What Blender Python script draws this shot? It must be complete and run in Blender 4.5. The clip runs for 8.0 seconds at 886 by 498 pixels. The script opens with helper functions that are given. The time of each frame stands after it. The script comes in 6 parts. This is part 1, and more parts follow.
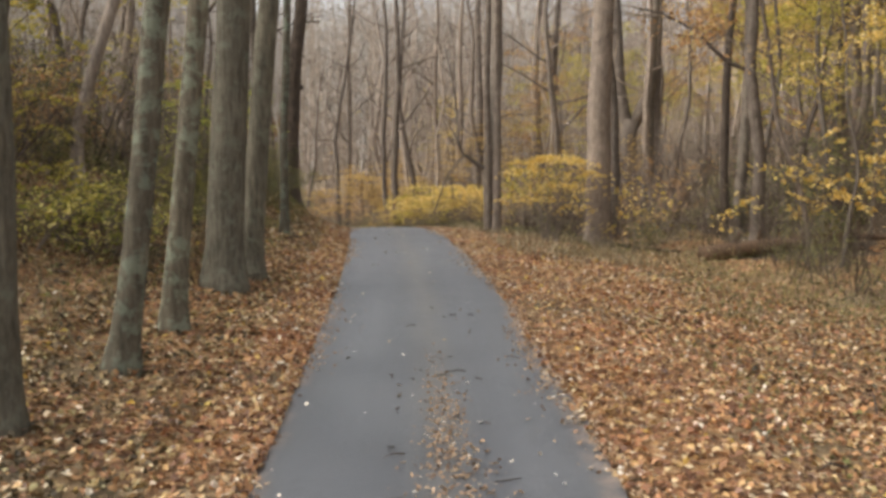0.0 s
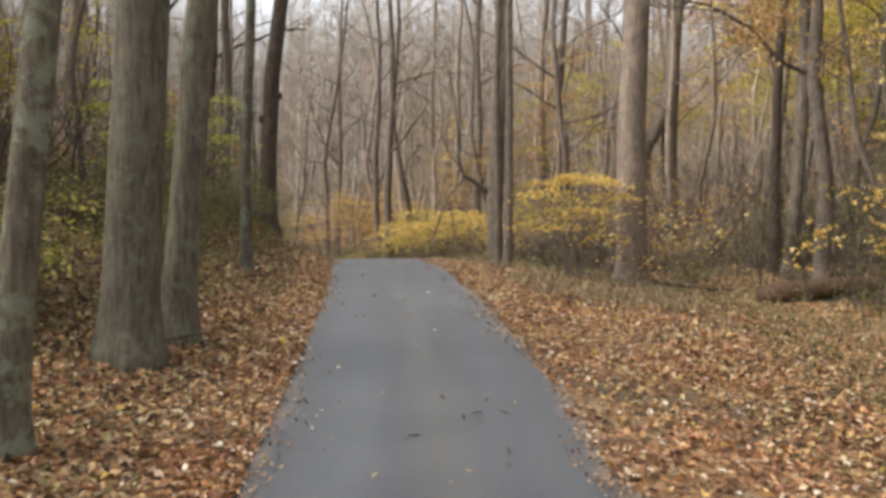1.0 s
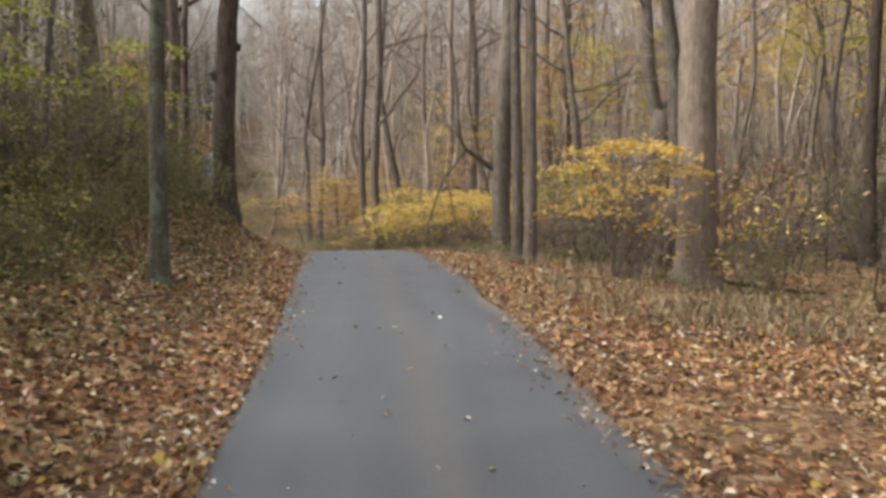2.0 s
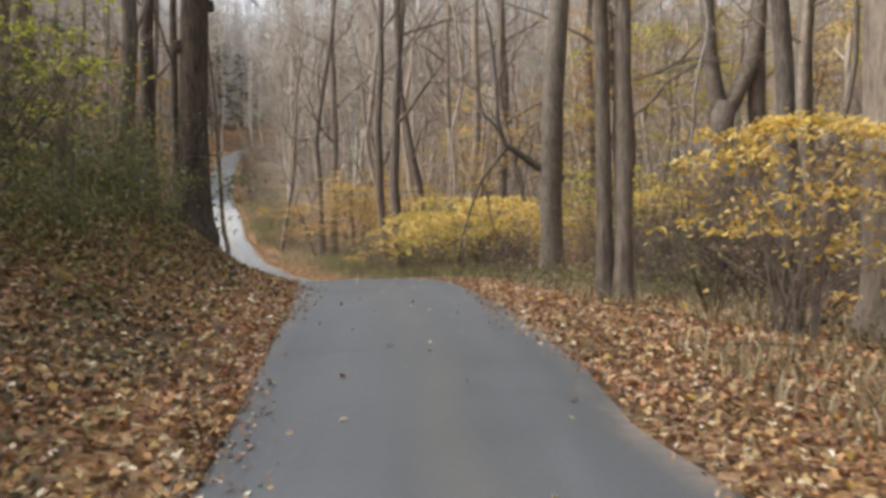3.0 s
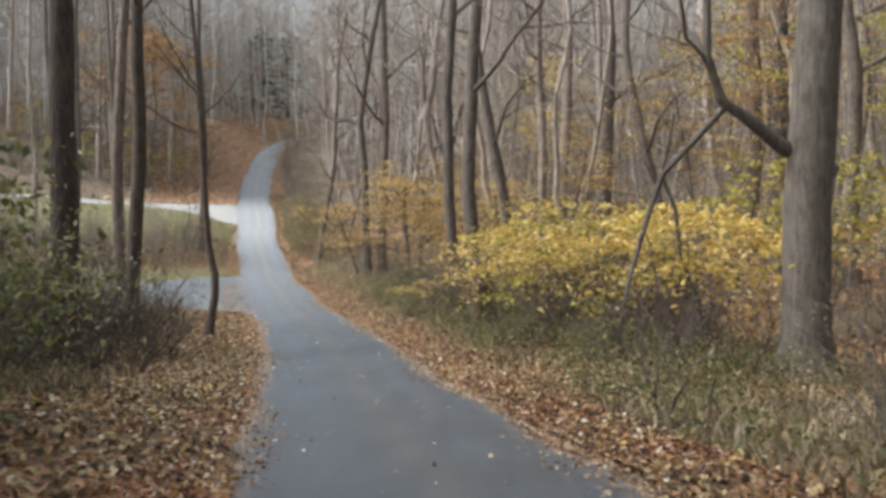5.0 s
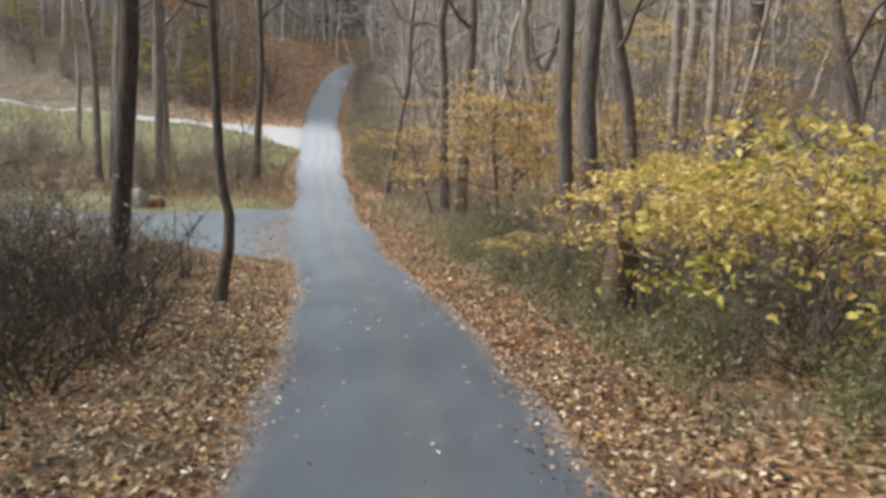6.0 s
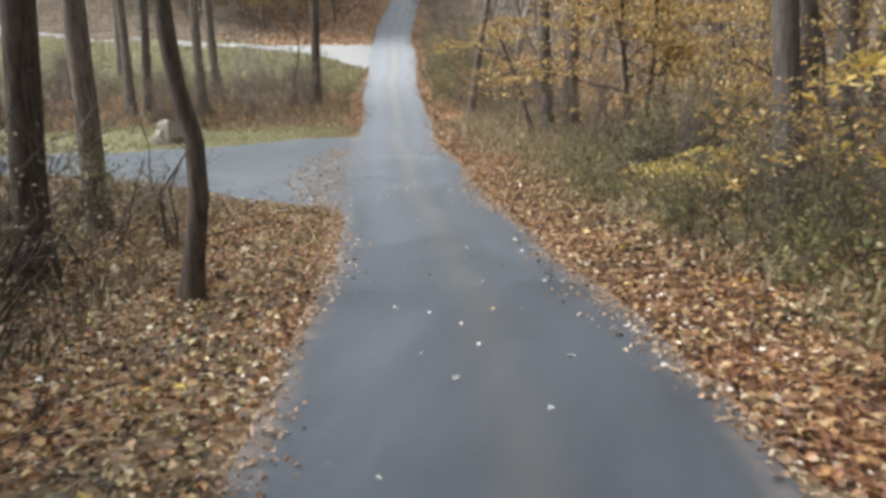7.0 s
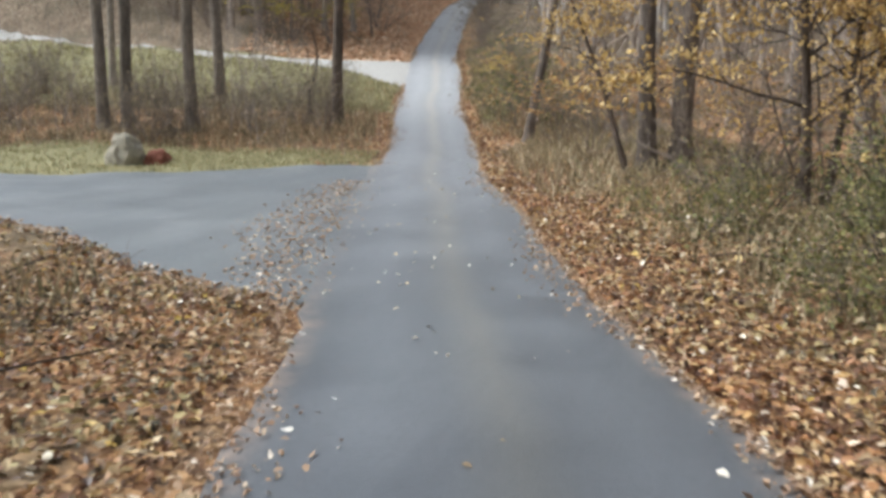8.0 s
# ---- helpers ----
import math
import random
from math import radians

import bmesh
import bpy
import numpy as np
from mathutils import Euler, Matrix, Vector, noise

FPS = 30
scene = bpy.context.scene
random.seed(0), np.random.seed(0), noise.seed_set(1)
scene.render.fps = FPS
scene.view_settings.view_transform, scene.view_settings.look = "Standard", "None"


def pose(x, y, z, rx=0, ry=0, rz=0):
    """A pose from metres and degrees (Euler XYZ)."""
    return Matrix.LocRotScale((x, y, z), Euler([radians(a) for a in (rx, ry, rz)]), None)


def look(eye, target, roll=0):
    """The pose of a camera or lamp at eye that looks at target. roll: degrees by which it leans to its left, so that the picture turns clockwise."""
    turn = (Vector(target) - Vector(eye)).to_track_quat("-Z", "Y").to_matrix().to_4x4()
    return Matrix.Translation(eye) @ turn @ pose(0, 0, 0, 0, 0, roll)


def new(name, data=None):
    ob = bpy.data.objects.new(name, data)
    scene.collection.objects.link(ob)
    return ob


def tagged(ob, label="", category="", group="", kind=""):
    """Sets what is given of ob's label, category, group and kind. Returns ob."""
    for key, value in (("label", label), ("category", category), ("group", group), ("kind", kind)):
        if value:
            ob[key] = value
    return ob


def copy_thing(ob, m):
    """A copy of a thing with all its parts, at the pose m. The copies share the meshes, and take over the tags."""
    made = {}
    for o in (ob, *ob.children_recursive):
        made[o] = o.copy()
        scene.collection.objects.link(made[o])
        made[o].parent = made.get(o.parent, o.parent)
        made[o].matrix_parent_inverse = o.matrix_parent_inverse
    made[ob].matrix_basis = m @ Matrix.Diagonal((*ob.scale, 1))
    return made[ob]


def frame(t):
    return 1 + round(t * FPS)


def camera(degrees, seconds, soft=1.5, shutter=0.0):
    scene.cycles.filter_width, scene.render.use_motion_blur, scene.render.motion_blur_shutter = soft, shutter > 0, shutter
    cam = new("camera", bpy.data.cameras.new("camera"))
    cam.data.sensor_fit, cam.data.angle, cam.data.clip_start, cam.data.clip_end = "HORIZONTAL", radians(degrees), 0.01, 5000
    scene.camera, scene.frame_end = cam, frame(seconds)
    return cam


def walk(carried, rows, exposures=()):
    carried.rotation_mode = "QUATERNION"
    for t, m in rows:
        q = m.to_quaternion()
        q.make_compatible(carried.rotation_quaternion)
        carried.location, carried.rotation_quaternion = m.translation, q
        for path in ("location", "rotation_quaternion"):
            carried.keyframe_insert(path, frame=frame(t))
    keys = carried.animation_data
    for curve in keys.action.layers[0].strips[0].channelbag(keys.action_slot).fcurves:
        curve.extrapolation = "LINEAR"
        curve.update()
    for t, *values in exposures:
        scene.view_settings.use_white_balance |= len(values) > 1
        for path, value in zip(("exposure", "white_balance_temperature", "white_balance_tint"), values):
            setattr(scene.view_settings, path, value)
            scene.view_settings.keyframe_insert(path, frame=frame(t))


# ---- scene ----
# ---- camera ----
cam = camera(54.1, 8.0, soft=3.4, shutter=0.12)
METRES, EYE, TILT, LEAN, TURN = 48.0, 1.7, -4.0, 0.0, 0.0
ROWS = [
    (0.0, 0.0, 0.0, 0.0, 0.0, 0.0, -0.0),
    (0.5, -0.0022, 0.0456, 0.0032, 0.87, 0.61, -0.37),
    (1.0, -0.0045, 0.088, 0.0057, -0.45, 1.71, -0.26),
    (1.5, -0.0077, 0.142, 0.0093, -1.46, 0.31, -0.07),
    (3.0, -0.0192, 0.311, 0.0228, -0.06, 0.77, 0.74),
    (3.5, -0.0261, 0.3796, 0.0284, 0.8, 0.84, 0.51),
    (4.0, -0.033, 0.4451, 0.0348, 1.48, 1.37, -0.33),
    (5.5, -0.0554, 0.6237, 0.0499, 5.35, -1.15, -0.55),
    (6.0, -0.0689, 0.6989, 0.0488, 8.21, -4.11, -2.11),
    (6.5, -0.0847, 0.7713, 0.0449, 11.07, -7.77, -1.5),
    (7.0, -0.1006, 0.8389, 0.0412, 13.57, -9.04, 1.06),
    (7.5, -0.1192, 0.9113, 0.0381, 15.51, -7.87, 1.09),
    (8.0, -0.14, 0.9848, 0.0368, 16.35, -6.98, -0.95),
]
walk(cam, [(t, pose(0, 0, EYE, TILT, LEAN, TURN) @ pose(METRES * x, METRES * y, METRES * z, 90 + pitch, roll, yaw)) for t, x, y, z, yaw, pitch, roll in ROWS],
     exposures=[(0.0, 1.28, 6650, 10), (1.5, 1.31, 6500, 10), (3.5, 1.28, 6250, 9), (5.5, 1.29, 5800, 7), (8.0, 1.24, 5880, 7)])

# ---- light ----
world = bpy.data.worlds.new("overcast_sky")
scene.world = world
world.use_nodes = True
wn, wl = world.node_tree.nodes, world.node_tree.links
sky = wn.new("ShaderNodeTexSky")
sky.sky_type, sky.sun_disc = "NISHITA", False
sky.sun_elevation, sky.sun_rotation = radians(38), radians(260)
sky.air_density, sky.dust_density, sky.ozone_density = 1.0, 4.0, 1.0
veil = wn.new("ShaderNodeHueSaturation")
veil.inputs["Saturation"].default_value = 0.25
wl.new(sky.outputs[0], veil.inputs["Color"])
wl.new(veil.outputs[0], wn["Background"].inputs["Color"])
wn["Background"].inputs["Strength"].default_value = 0.15
sun = new("sun", bpy.data.lights.new("sun", "SUN"))
sun.data.energy, sun.data.angle, sun.data.color = 1.2, radians(25), (1.0, 0.95, 0.88)
sun.matrix_world = look((-32, -6, 40), (0, 0, 0))

# ---- plan ----
# the road's centre line: y, x, z; and the ground's rise beside it
ROAD_Y = [-60, -15, 0, 6, 10, 14, 18, 22, 26, 29, 31.5, 34, 37, 41, 45, 48, 52, 56, 60, 66, 71, 75, 78, 82, 85, 88, 93.5, 110, 118, 125, 135, 146, 160, 200, 240]
ROAD_X = [0.6, 0.3, 0.1, -0.05, -0.26, -0.46, -0.76, -1.15, -1.6, -2.03, -2.44, -2.99, -3.68, -4.73, -5.74, -6.62, -7.98, -9.35, -10.6, -12.65, -14.0, -15.3, -16.3, -17.5, -18.3, -19.1, -20.8, -25.0, -26.6, -27.8, -28.2, -26.5, -21.0, 4.0, 34.0]
ROAD_Z = [-2.2, -0.65, -0.4, -0.3, -0.12, 0.14, 0.33, 0.44, 0.46, 0.37, 0.22, -0.12, -0.5, -0.88, -1.2, -1.4, -1.63, -1.76, -1.82, -1.8, -1.72, -1.4, -1.05, -0.62, -0.1, 0.5, 1.25, 3.8, 5.5, 6.9, 8.7, 10.2, 11.6, 14.0, 16.0]
HALF = 1.3
RISE_D = [1.35, 2.2, 3.2, 5.0, 8.0, 12.0, 20.0, 40.0, 80.0, 160.0]
LEFT = {-60: [0, 0.0, 0.1, 0.4, 1.5, 3.5, 6.5, 12, 20, 34],
        8: [0, 0.02, 0.12, 0.55, 2.4, 5.0, 8.5, 14, 22, 36],
        20: [0, 0.1, 0.45, 1.0, 2.7, 5.0, 8.0, 13, 21, 35],
        30: [0, 0.32, 1.1, 2.0, 3.0, 3.8, 4.5, 7, 18, 34],
        36: [0, 0.1, 0.35, 0.6, 0.9, 1.2, 2, 4, 14, 30],
        42: [0, 0.0, -0.05, -0.1, -0.2, -0.2, 0.2, 1.2, 9, 26],
        60: [0, 0.0, 0.0, 0.0, 0.05, 0.1, 0.4, 1.5, 9, 24],
        78: [0, 0.05, 0.1, 0.2, 0.3, 0.5, 0.9, 1.3, 7, 24],
        94: [0, 0.05, 0.1, 0.2, 0.4, 0.7, 1.1, 1.5, 7, 24],
        104: [0, 0.3, 0.9, 1.8, 2.8, 3.4, 4.6, 8, 14, 24],
        240: [0, 0.3, 0.9, 1.8, 2.8, 3.4, 4.6, 8, 14, 24]}
RIGHT = {-60: [0, -0.05, -0.1, -0.2, -0.4, -0.6, 0.6, 4, 11, 28],
         8: [0, -0.05, -0.12, -0.25, -0.5, -1.0, 0.6, 4, 11, 28],
         18: [0, -0.1, -0.25, -0.45, -0.8, -0.5, 2.2, 6, 13, 28],
         30: [0, -0.05, -0.15, -0.35, -0.65, 0.2, 3.0, 7, 14, 28],
         42: [0, 0.05, 0.12, 0.2, 0.2, 0.9, 3.4, 7, 14, 28],
         60: [0, 0.12, 0.3, 0.45, 0.6, 1.1, 2.8, 6.5, 13, 28],
         94: [0, 0.1, 0.2, 0.3, 0.4, 0.5, 1.2, 4.0, 11, 26],
         240: [0, 0.1, 0.2, 0.3, 0.4, 0.5, 1.2, 4.0, 11, 24]}


def smooth_line(ys, vs, at):
    """Cubic Hermite through the keys."""
    ys, vs, at = np.array(ys, float), np.array(vs, float), np.asarray(at, float)
    m = np.gradient(vs, ys)
    n = np.clip(np.searchsorted(ys, at) - 1, 0, len(ys) - 2)
    h = ys[n + 1] - ys[n]
    u = np.clip((at - ys[n]) / h, 0, 1)
    return ((2 * u**3 - 3 * u**2 + 1) * vs[n] + (u**3 - 2 * u**2 + u) * h * m[n]
            + (3 * u**2 - 2 * u**3) * vs[n + 1] + (u**3 - u**2) * h * m[n + 1])


LINE_Y = np.arange(-60, 240.1, 0.25)
LINE_X = smooth_line(ROAD_Y, ROAD_X, LINE_Y)
LINE_Z = smooth_line(ROAD_Y, ROAD_Z, LINE_Y)
LINE_T = np.gradient(LINE_X, LINE_Y)


def road_frame(x, y):
    """How far along the road (its y) and how far to its right a place lies."""
    x, y = np.atleast_1d(np.asarray(x, float)), np.atleast_1d(np.asarray(y, float))
    s = y.copy()
    for _ in range(4):
        cx, tx = np.interp(s, LINE_Y, LINE_X), np.interp(s, LINE_Y, LINE_T)
        s = np.clip(s + 0.8 * ((y - s) + (x - cx) * tx) / (1 + tx * tx), -60, 240)
    cx, tx = np.interp(s, LINE_Y, LINE_X), np.interp(s, LINE_Y, LINE_T)
    d = ((x - cx) - (y - s) * tx) / np.sqrt(1 + tx * tx)
    return s, d


def table(side, s, d):
    keys = sorted(side)
    rows = np.array([np.interp(d, RISE_D, side[k]) for k in keys])
    n = np.clip(np.searchsorted(keys, s) - 1, 0, len(keys) - 2)
    ks = np.array(keys, float)
    u = np.clip((s - ks[n]) / (ks[n + 1] - ks[n]), 0, 1)
    u = u * u * (3 - 2 * u)
    i = np.arange(len(s))
    return rows[n, i] * (1 - u) + rows[n + 1, i] * u


def waves(x, y):
    """Gentle unevenness of the ground."""
    return (0.5 * np.sin(0.9 * x + 1.3 * np.sin(0.37 * y)) * np.sin(0.8 * y + 0.7) + 0.3 * np.sin(2.3 * x + 0.9 * y) * np.sin(1.9 * y - 1.1 * x)
            + 0.2 * np.sin(4.1 * x - 2.0 * y + 0.5) * np.sin(3.7 * y + 1.7 * x))


def ground(x, y):
    """The ground's height, with the bed of the road a little sunk."""
    s, d = road_frame(x, y)
    z = np.interp(s, LINE_Y, LINE_Z)
    a = np.abs(d)
    rise = np.where(d < 0, table(LEFT, s, a), table(RIGHT, s, a))
    lift = np.clip((a - 1.6) / 4, 0, 1) * (0.07 + 0.25 * np.clip((a - 6) / 10, 0, 1))
    bed = np.where(a < HALF - 0.1, -0.07, 0.0)
    return z + rise + bed + lift * waves(np.atleast_1d(x), np.atleast_1d(y))



# ---- materials ----
def mat_new(name, rough=0.8, spec=0.3):
    m = bpy.data.materials.new(name)
    m.use_nodes = True
    n, l = m.node_tree.nodes, m.node_tree.links
    b = n["Principled BSDF"]
    b.inputs["Roughness"].default_value = rough
    b.inputs["Specular IOR Level"].default_value = spec
    return m, n, l, b


def coords(n, l, scale=(1, 1, 1)):
    c, mp = n.new("ShaderNodeTexCoord"), n.new("ShaderNodeMapping")
    mp.inputs["Scale"].default_value = scale
    l.new(c.outputs["Object"], mp.inputs["Vector"])
    return mp.outputs["Vector"]


def noise_of(n, l, vec, scale, detail=4.0, rough=0.6):
    t = n.new("ShaderNodeTexNoise")
    t.inputs["Scale"].default_value, t.inputs["Detail"].default_value, t.inputs["Roughness"].default_value = scale, detail, rough
    l.new(vec, t.inputs["Vector"])
    return t.outputs["Fac"]


def ramp_of(n, l, fac, stops):
    r = n.new("ShaderNodeValToRGB")
    e = r.color_ramp.elements
    while len(e) < len(stops):
        e.new(0.5)
    for k, (p, c) in zip(e, stops):
        k.position, k.color = p, (*c, 1)
    l.new(fac, r.inputs["Fac"])
    return r.outputs["Color"]


def mix_of(n, l, fac, a, b, kind="MIX"):
    x = n.new("ShaderNodeMix")
    x.data_type, x.blend_type = "RGBA", kind
    if isinstance(fac, float):
        x.inputs[0].default_value = fac
    else:
        l.new(fac, x.inputs[0])
    for k, v in ((6, a), (7, b)):
        if isinstance(v, tuple):
            x.inputs[k].default_value = (*v, 1)
        else:
            l.new(v, x.inputs[k])
    return x.outputs[2]


def bump_of(n, l, b, height, strength=0.5, dist=0.02):
    k = n.new("ShaderNodeBump")
    k.inputs["Strength"].default_value, k.inputs["Distance"].default_value = strength, dist
    l.new(height, k.inputs["Height"])
    l.new(k.outputs["Normal"], b.inputs["Normal"])


def bark(name, dark, light, lichen=None, amount=0.5):
    """Furrowed bark: upright ridges, blotches and, where it has them, pale or green lichen."""
    m, n, l, b = mat_new(name, 0.9, 0.15)
    up = coords(n, l, (1, 1, 0.16))
    ridges = noise_of(n, l, up, 20, 6, 0.7)
    fine = noise_of(n, l, up, 90, 3, 0.6)
    even = coords(n, l)
    blot = noise_of(n, l, even, 2.2, 5, 0.6)
    col = ramp_of(n, l, ridges, [(0.34, dark), (0.62, light)])
    col = mix_of(n, l, 0.55, col, ramp_of(n, l, blot, [(0.3, (0.45, 0.45, 0.45)), (0.7, (1.25, 1.22, 1.2))]), "MULTIPLY")
    col = mix_of(n, l, 0.35, col, ramp_of(n, l, fine, [(0.3, (0.5, 0.5, 0.5)), (0.7, (1.3, 1.3, 1.3))]), "MULTIPLY")
    if lichen:
        spots = noise_of(n, l, even, 5.5, 6, 0.7)
        col = mix_of(n, l, ramp_of(n, l, spots, [(0.62 - 0.2 * amount, (0, 0, 0)), (0.72 - 0.2 * amount, (amount, amount, amount))]), col, lichen)
    tone = n.new("ShaderNodeObjectInfo")
    col = mix_of(n, l, 1.0, col, ramp_of(n, l, tone.outputs["Random"], [(0, (0.78, 0.78, 0.78)), (1, (1.2, 1.17, 1.12))]), "MULTIPLY")
    l.new(col, b.inputs["Base Color"])
    bump_of(n, l, b, ridges, 0.9, 0.03)
    return m


def leaf_mat(name, stops, rough=0.6, sheer=0.35, drift=0.0):
    """Leaves: each its own shade, mottled, and letting some light through."""
    m, n, l, b = mat_new(name, rough, 0.3)
    g = n.new("ShaderNodeNewGeometry")
    col = ramp_of(n, l, g.outputs["Random Per Island"], stops)
    spot = noise_of(n, l, coords(n, l), 35, 3, 0.6)
    col = mix_of(n, l, 0.5, col, ramp_of(n, l, spot, [(0.3, (0.6, 0.55, 0.5)), (0.65, (1.15, 1.15, 1.15))]), "MULTIPLY")
    if drift:
        broad = noise_of(n, l, coords(n, l), 0.7, 3, 0.6)
        col = mix_of(n, l, drift, col, ramp_of(n, l, broad, [(0.34, (1.08, 0.9, 0.86)), (0.5, (1, 1, 1)), (0.66, (0.92, 1.0, 0.95))]), "MULTIPLY")
    l.new(col, b.inputs["Base Color"])
    if sheer:
        t, x = n.new("ShaderNodeBsdfTranslucent"), n.new("ShaderNodeMixShader")
        l.new(col, t.inputs["Color"])
        x.inputs[0].default_value = sheer
        l.new(b.outputs[0], x.inputs[1])
        l.new(t.outputs[0], x.inputs[2])
        l.new(x.outputs[0], n["Material Output"].inputs["Surface"])
    return m


def asphalt_mat(name, dark, light, edge=None):
    m, n, l, b = mat_new(name, 0.75, 0.75)
    v = coords(n, l)
    grit = noise_of(n, l, v, 140, 2, 0.7)
    patch = noise_of(n, l, v, 0.9, 5, 0.6)
    streak = noise_of(n, l, coords(n, l, (2.2, 0.12, 1)), 1.3, 4, 0.6)
    col = ramp_of(n, l, patch, [(0.3, dark), (0.72, light)])
    col = mix_of(n, l, 0.5, col, ramp_of(n, l, streak, [(0.3, (0.68, 0.68, 0.71)), (0.7, (1.32, 1.3, 1.24))]), "MULTIPLY")
    col = mix_of(n, l, 0.6, col, ramp_of(n, l, grit, [(0.3, (0.4, 0.4, 0.4)), (0.7, (1.6, 1.6, 1.6))]), "MULTIPLY")
    crumb = noise_of(n, l, v, 26, 4, 0.75)
    col = mix_of(n, l, 0.5, col, ramp_of(n, l, crumb, [(0.33, (0.6, 0.6, 0.6)), (0.66, (1.35, 1.35, 1.35))]), "MULTIPLY")
    l.new(col, b.inputs["Base Color"])
    l.new(ramp_of(n, l, patch, [(0.3, (0.4, 0.4, 0.4)), (0.7, (0.5, 0.5, 0.5))]), b.inputs["Roughness"])
    bump_of(n, l, b, grit, 0.5, 0.006)
    if edge:
        sep = n.new("ShaderNodeSeparateXYZ")
        l.new(v, sep.inputs[0])
        sway = n.new("ShaderNodeMath")
        sway.operation = "MULTIPLY_ADD"
        l.new(patch, sway.inputs[0])
        sway.inputs[1].default_value = 9
        l.new(sep.outputs["Y"], sway.inputs[2])
        span = n.new("ShaderNodeMapRange")
        span.inputs["From Min"].default_value, span.inputs["From Max"].default_value = 45, 110
        l.new(sway.outputs[0], span.inputs["Value"])
        # gravel dust near the lane, plus painted skylight on the open road
        dust_and_skylight = ramp_of(n, l, span.outputs[0], [(0.1, (0, 0, 0)), (0.3, (0.14, 0.14, 0.14)), (0.5, (0.3, 0.3, 0.3)), (0.64, (0.52, 0.52, 0.52)), (0.77, (0.52, 0.52, 0.52)), (0.9, (0.28, 0.28, 0.28))])
        col = mix_of(n, l, dust_and_skylight, col, edge)
        # paler asphalt before the crest paints the brighter skylight there
        crest_light = n.new("ShaderNodeMapRange")
        crest_light.inputs["From Min"].default_value, crest_light.inputs["From Max"].default_value = 8, 48
        l.new(sway.outputs[0], crest_light.inputs["Value"])
        col = mix_of(n, l, ramp_of(n, l, crest_light.outputs[0], [(0.0, (0.03, 0.03, 0.03)), (0.3, (0.07, 0.07, 0.07)), (0.65, (0.07, 0.07, 0.07)), (1.0, (0, 0, 0))]), col, (0.34, 0.31, 0.28))
        at = n.new("ShaderNodeAttribute")
        at.attribute_name = "across"
        wear = ramp_of(n, l, at.outputs["Fac"], [(0.0, (0.95, 0.9, 0.84)), (0.1, (0.93, 0.93, 0.93)), (0.27, (1.12, 1.12, 1.12)), (0.42, (0.96, 0.95, 0.93)), (0.54, (1.32, 1.2, 1.0)), (0.64, (0.96, 0.95, 0.93)), (0.76, (1.12, 1.12, 1.12)), (0.9, (0.94, 0.94, 0.94)), (1.0, (0.95, 0.9, 0.84))])
        col = mix_of(n, l, 0.8, col, wear, "MULTIPLY")
        rim = ramp_of(n, l, at.outputs["Fac"], [(0.0, (0.9, 0.9, 0.9)), (0.02, (0.7, 0.7, 0.7)), (0.085, (0, 0, 0)), (0.915, (0, 0, 0)), (0.98, (0.7, 0.7, 0.7)), (1.0, (0.9, 0.9, 0.9))])
        crust = mix_of(n, l, 1.0, rim, ramp_of(n, l, noise_of(n, l, v, 3.5, 5, 0.7), [(0.42, (0.04, 0.04, 0.04)), (0.62, (0.85, 0.85, 0.85))]), "MULTIPLY")
        reach = n.new("ShaderNodeMapRange")
        reach.inputs["From Min"].default_value, reach.inputs["From Max"].default_value = 40, 100
        l.new(sep.outputs["Y"], reach.inputs["Value"])
        crust = mix_of(n, l, 1.0, crust, ramp_of(n, l, reach.outputs[0], [(0.0, (1, 1, 1)), (0.22, (1, 1, 1)), (0.26, (0.05, 0.05, 0.05)), (0.4, (0.05, 0.05, 0.05)), (0.43, (0.7, 0.7, 0.7)), (0.72, (0.7, 0.7, 0.7)), (0.76, (0, 0, 0))]), "MULTIPLY")
        l.new(mix_of(n, l, crust, col, (0.31, 0.225, 0.165)), b.inputs["Base Color"])
    return m


def litter_ground(name, tones=((0.07, 0.04, 0.025), (0.16, 0.085, 0.045), (0.26, 0.145, 0.07), (0.36, 0.22, 0.11), (0.42, 0.32, 0.2))):
    """Soil under a carpet of fallen leaves, greener and greyer in patches."""
    m, n, l, b = mat_new(name, 0.95, 0.1)
    v = coords(n, l)
    wob = n.new("ShaderNodeTexNoise")
    wob.inputs["Scale"].default_value = 9
    l.new(v, wob.inputs["Vector"])
    bent = mix_of(n, l, 0.12, v, wob.outputs["Color"])
    cells = n.new("ShaderNodeTexVoronoi")
    cells.inputs["Scale"].default_value = 15
    l.new(bent, cells.inputs["Vector"])
    sep = n.new("ShaderNodeSeparateColor")
    l.new(cells.outputs["Color"], sep.inputs[0])
    leaf = ramp_of(n, l, sep.outputs[0], list(zip((0.0, 0.3, 0.6, 0.85, 1.0), tones)))
    patch = noise_of(n, l, v, 0.45, 5, 0.6)
    soil = ramp_of(n, l, noise_of(n, l, v, 6, 5, 0.7), [(0.3, (0.06, 0.05, 0.032)), (0.7, (0.15, 0.13, 0.085))])
    col = mix_of(n, l, ramp_of(n, l, patch, [(0.48, (0, 0, 0)), (0.62, (0.75, 0.75, 0.75))]), leaf, soil)
    l.new(col, b.inputs["Base Color"])
    bump_of(n, l, b, cells.outputs["Distance"], 0.8, 0.04)
    return m


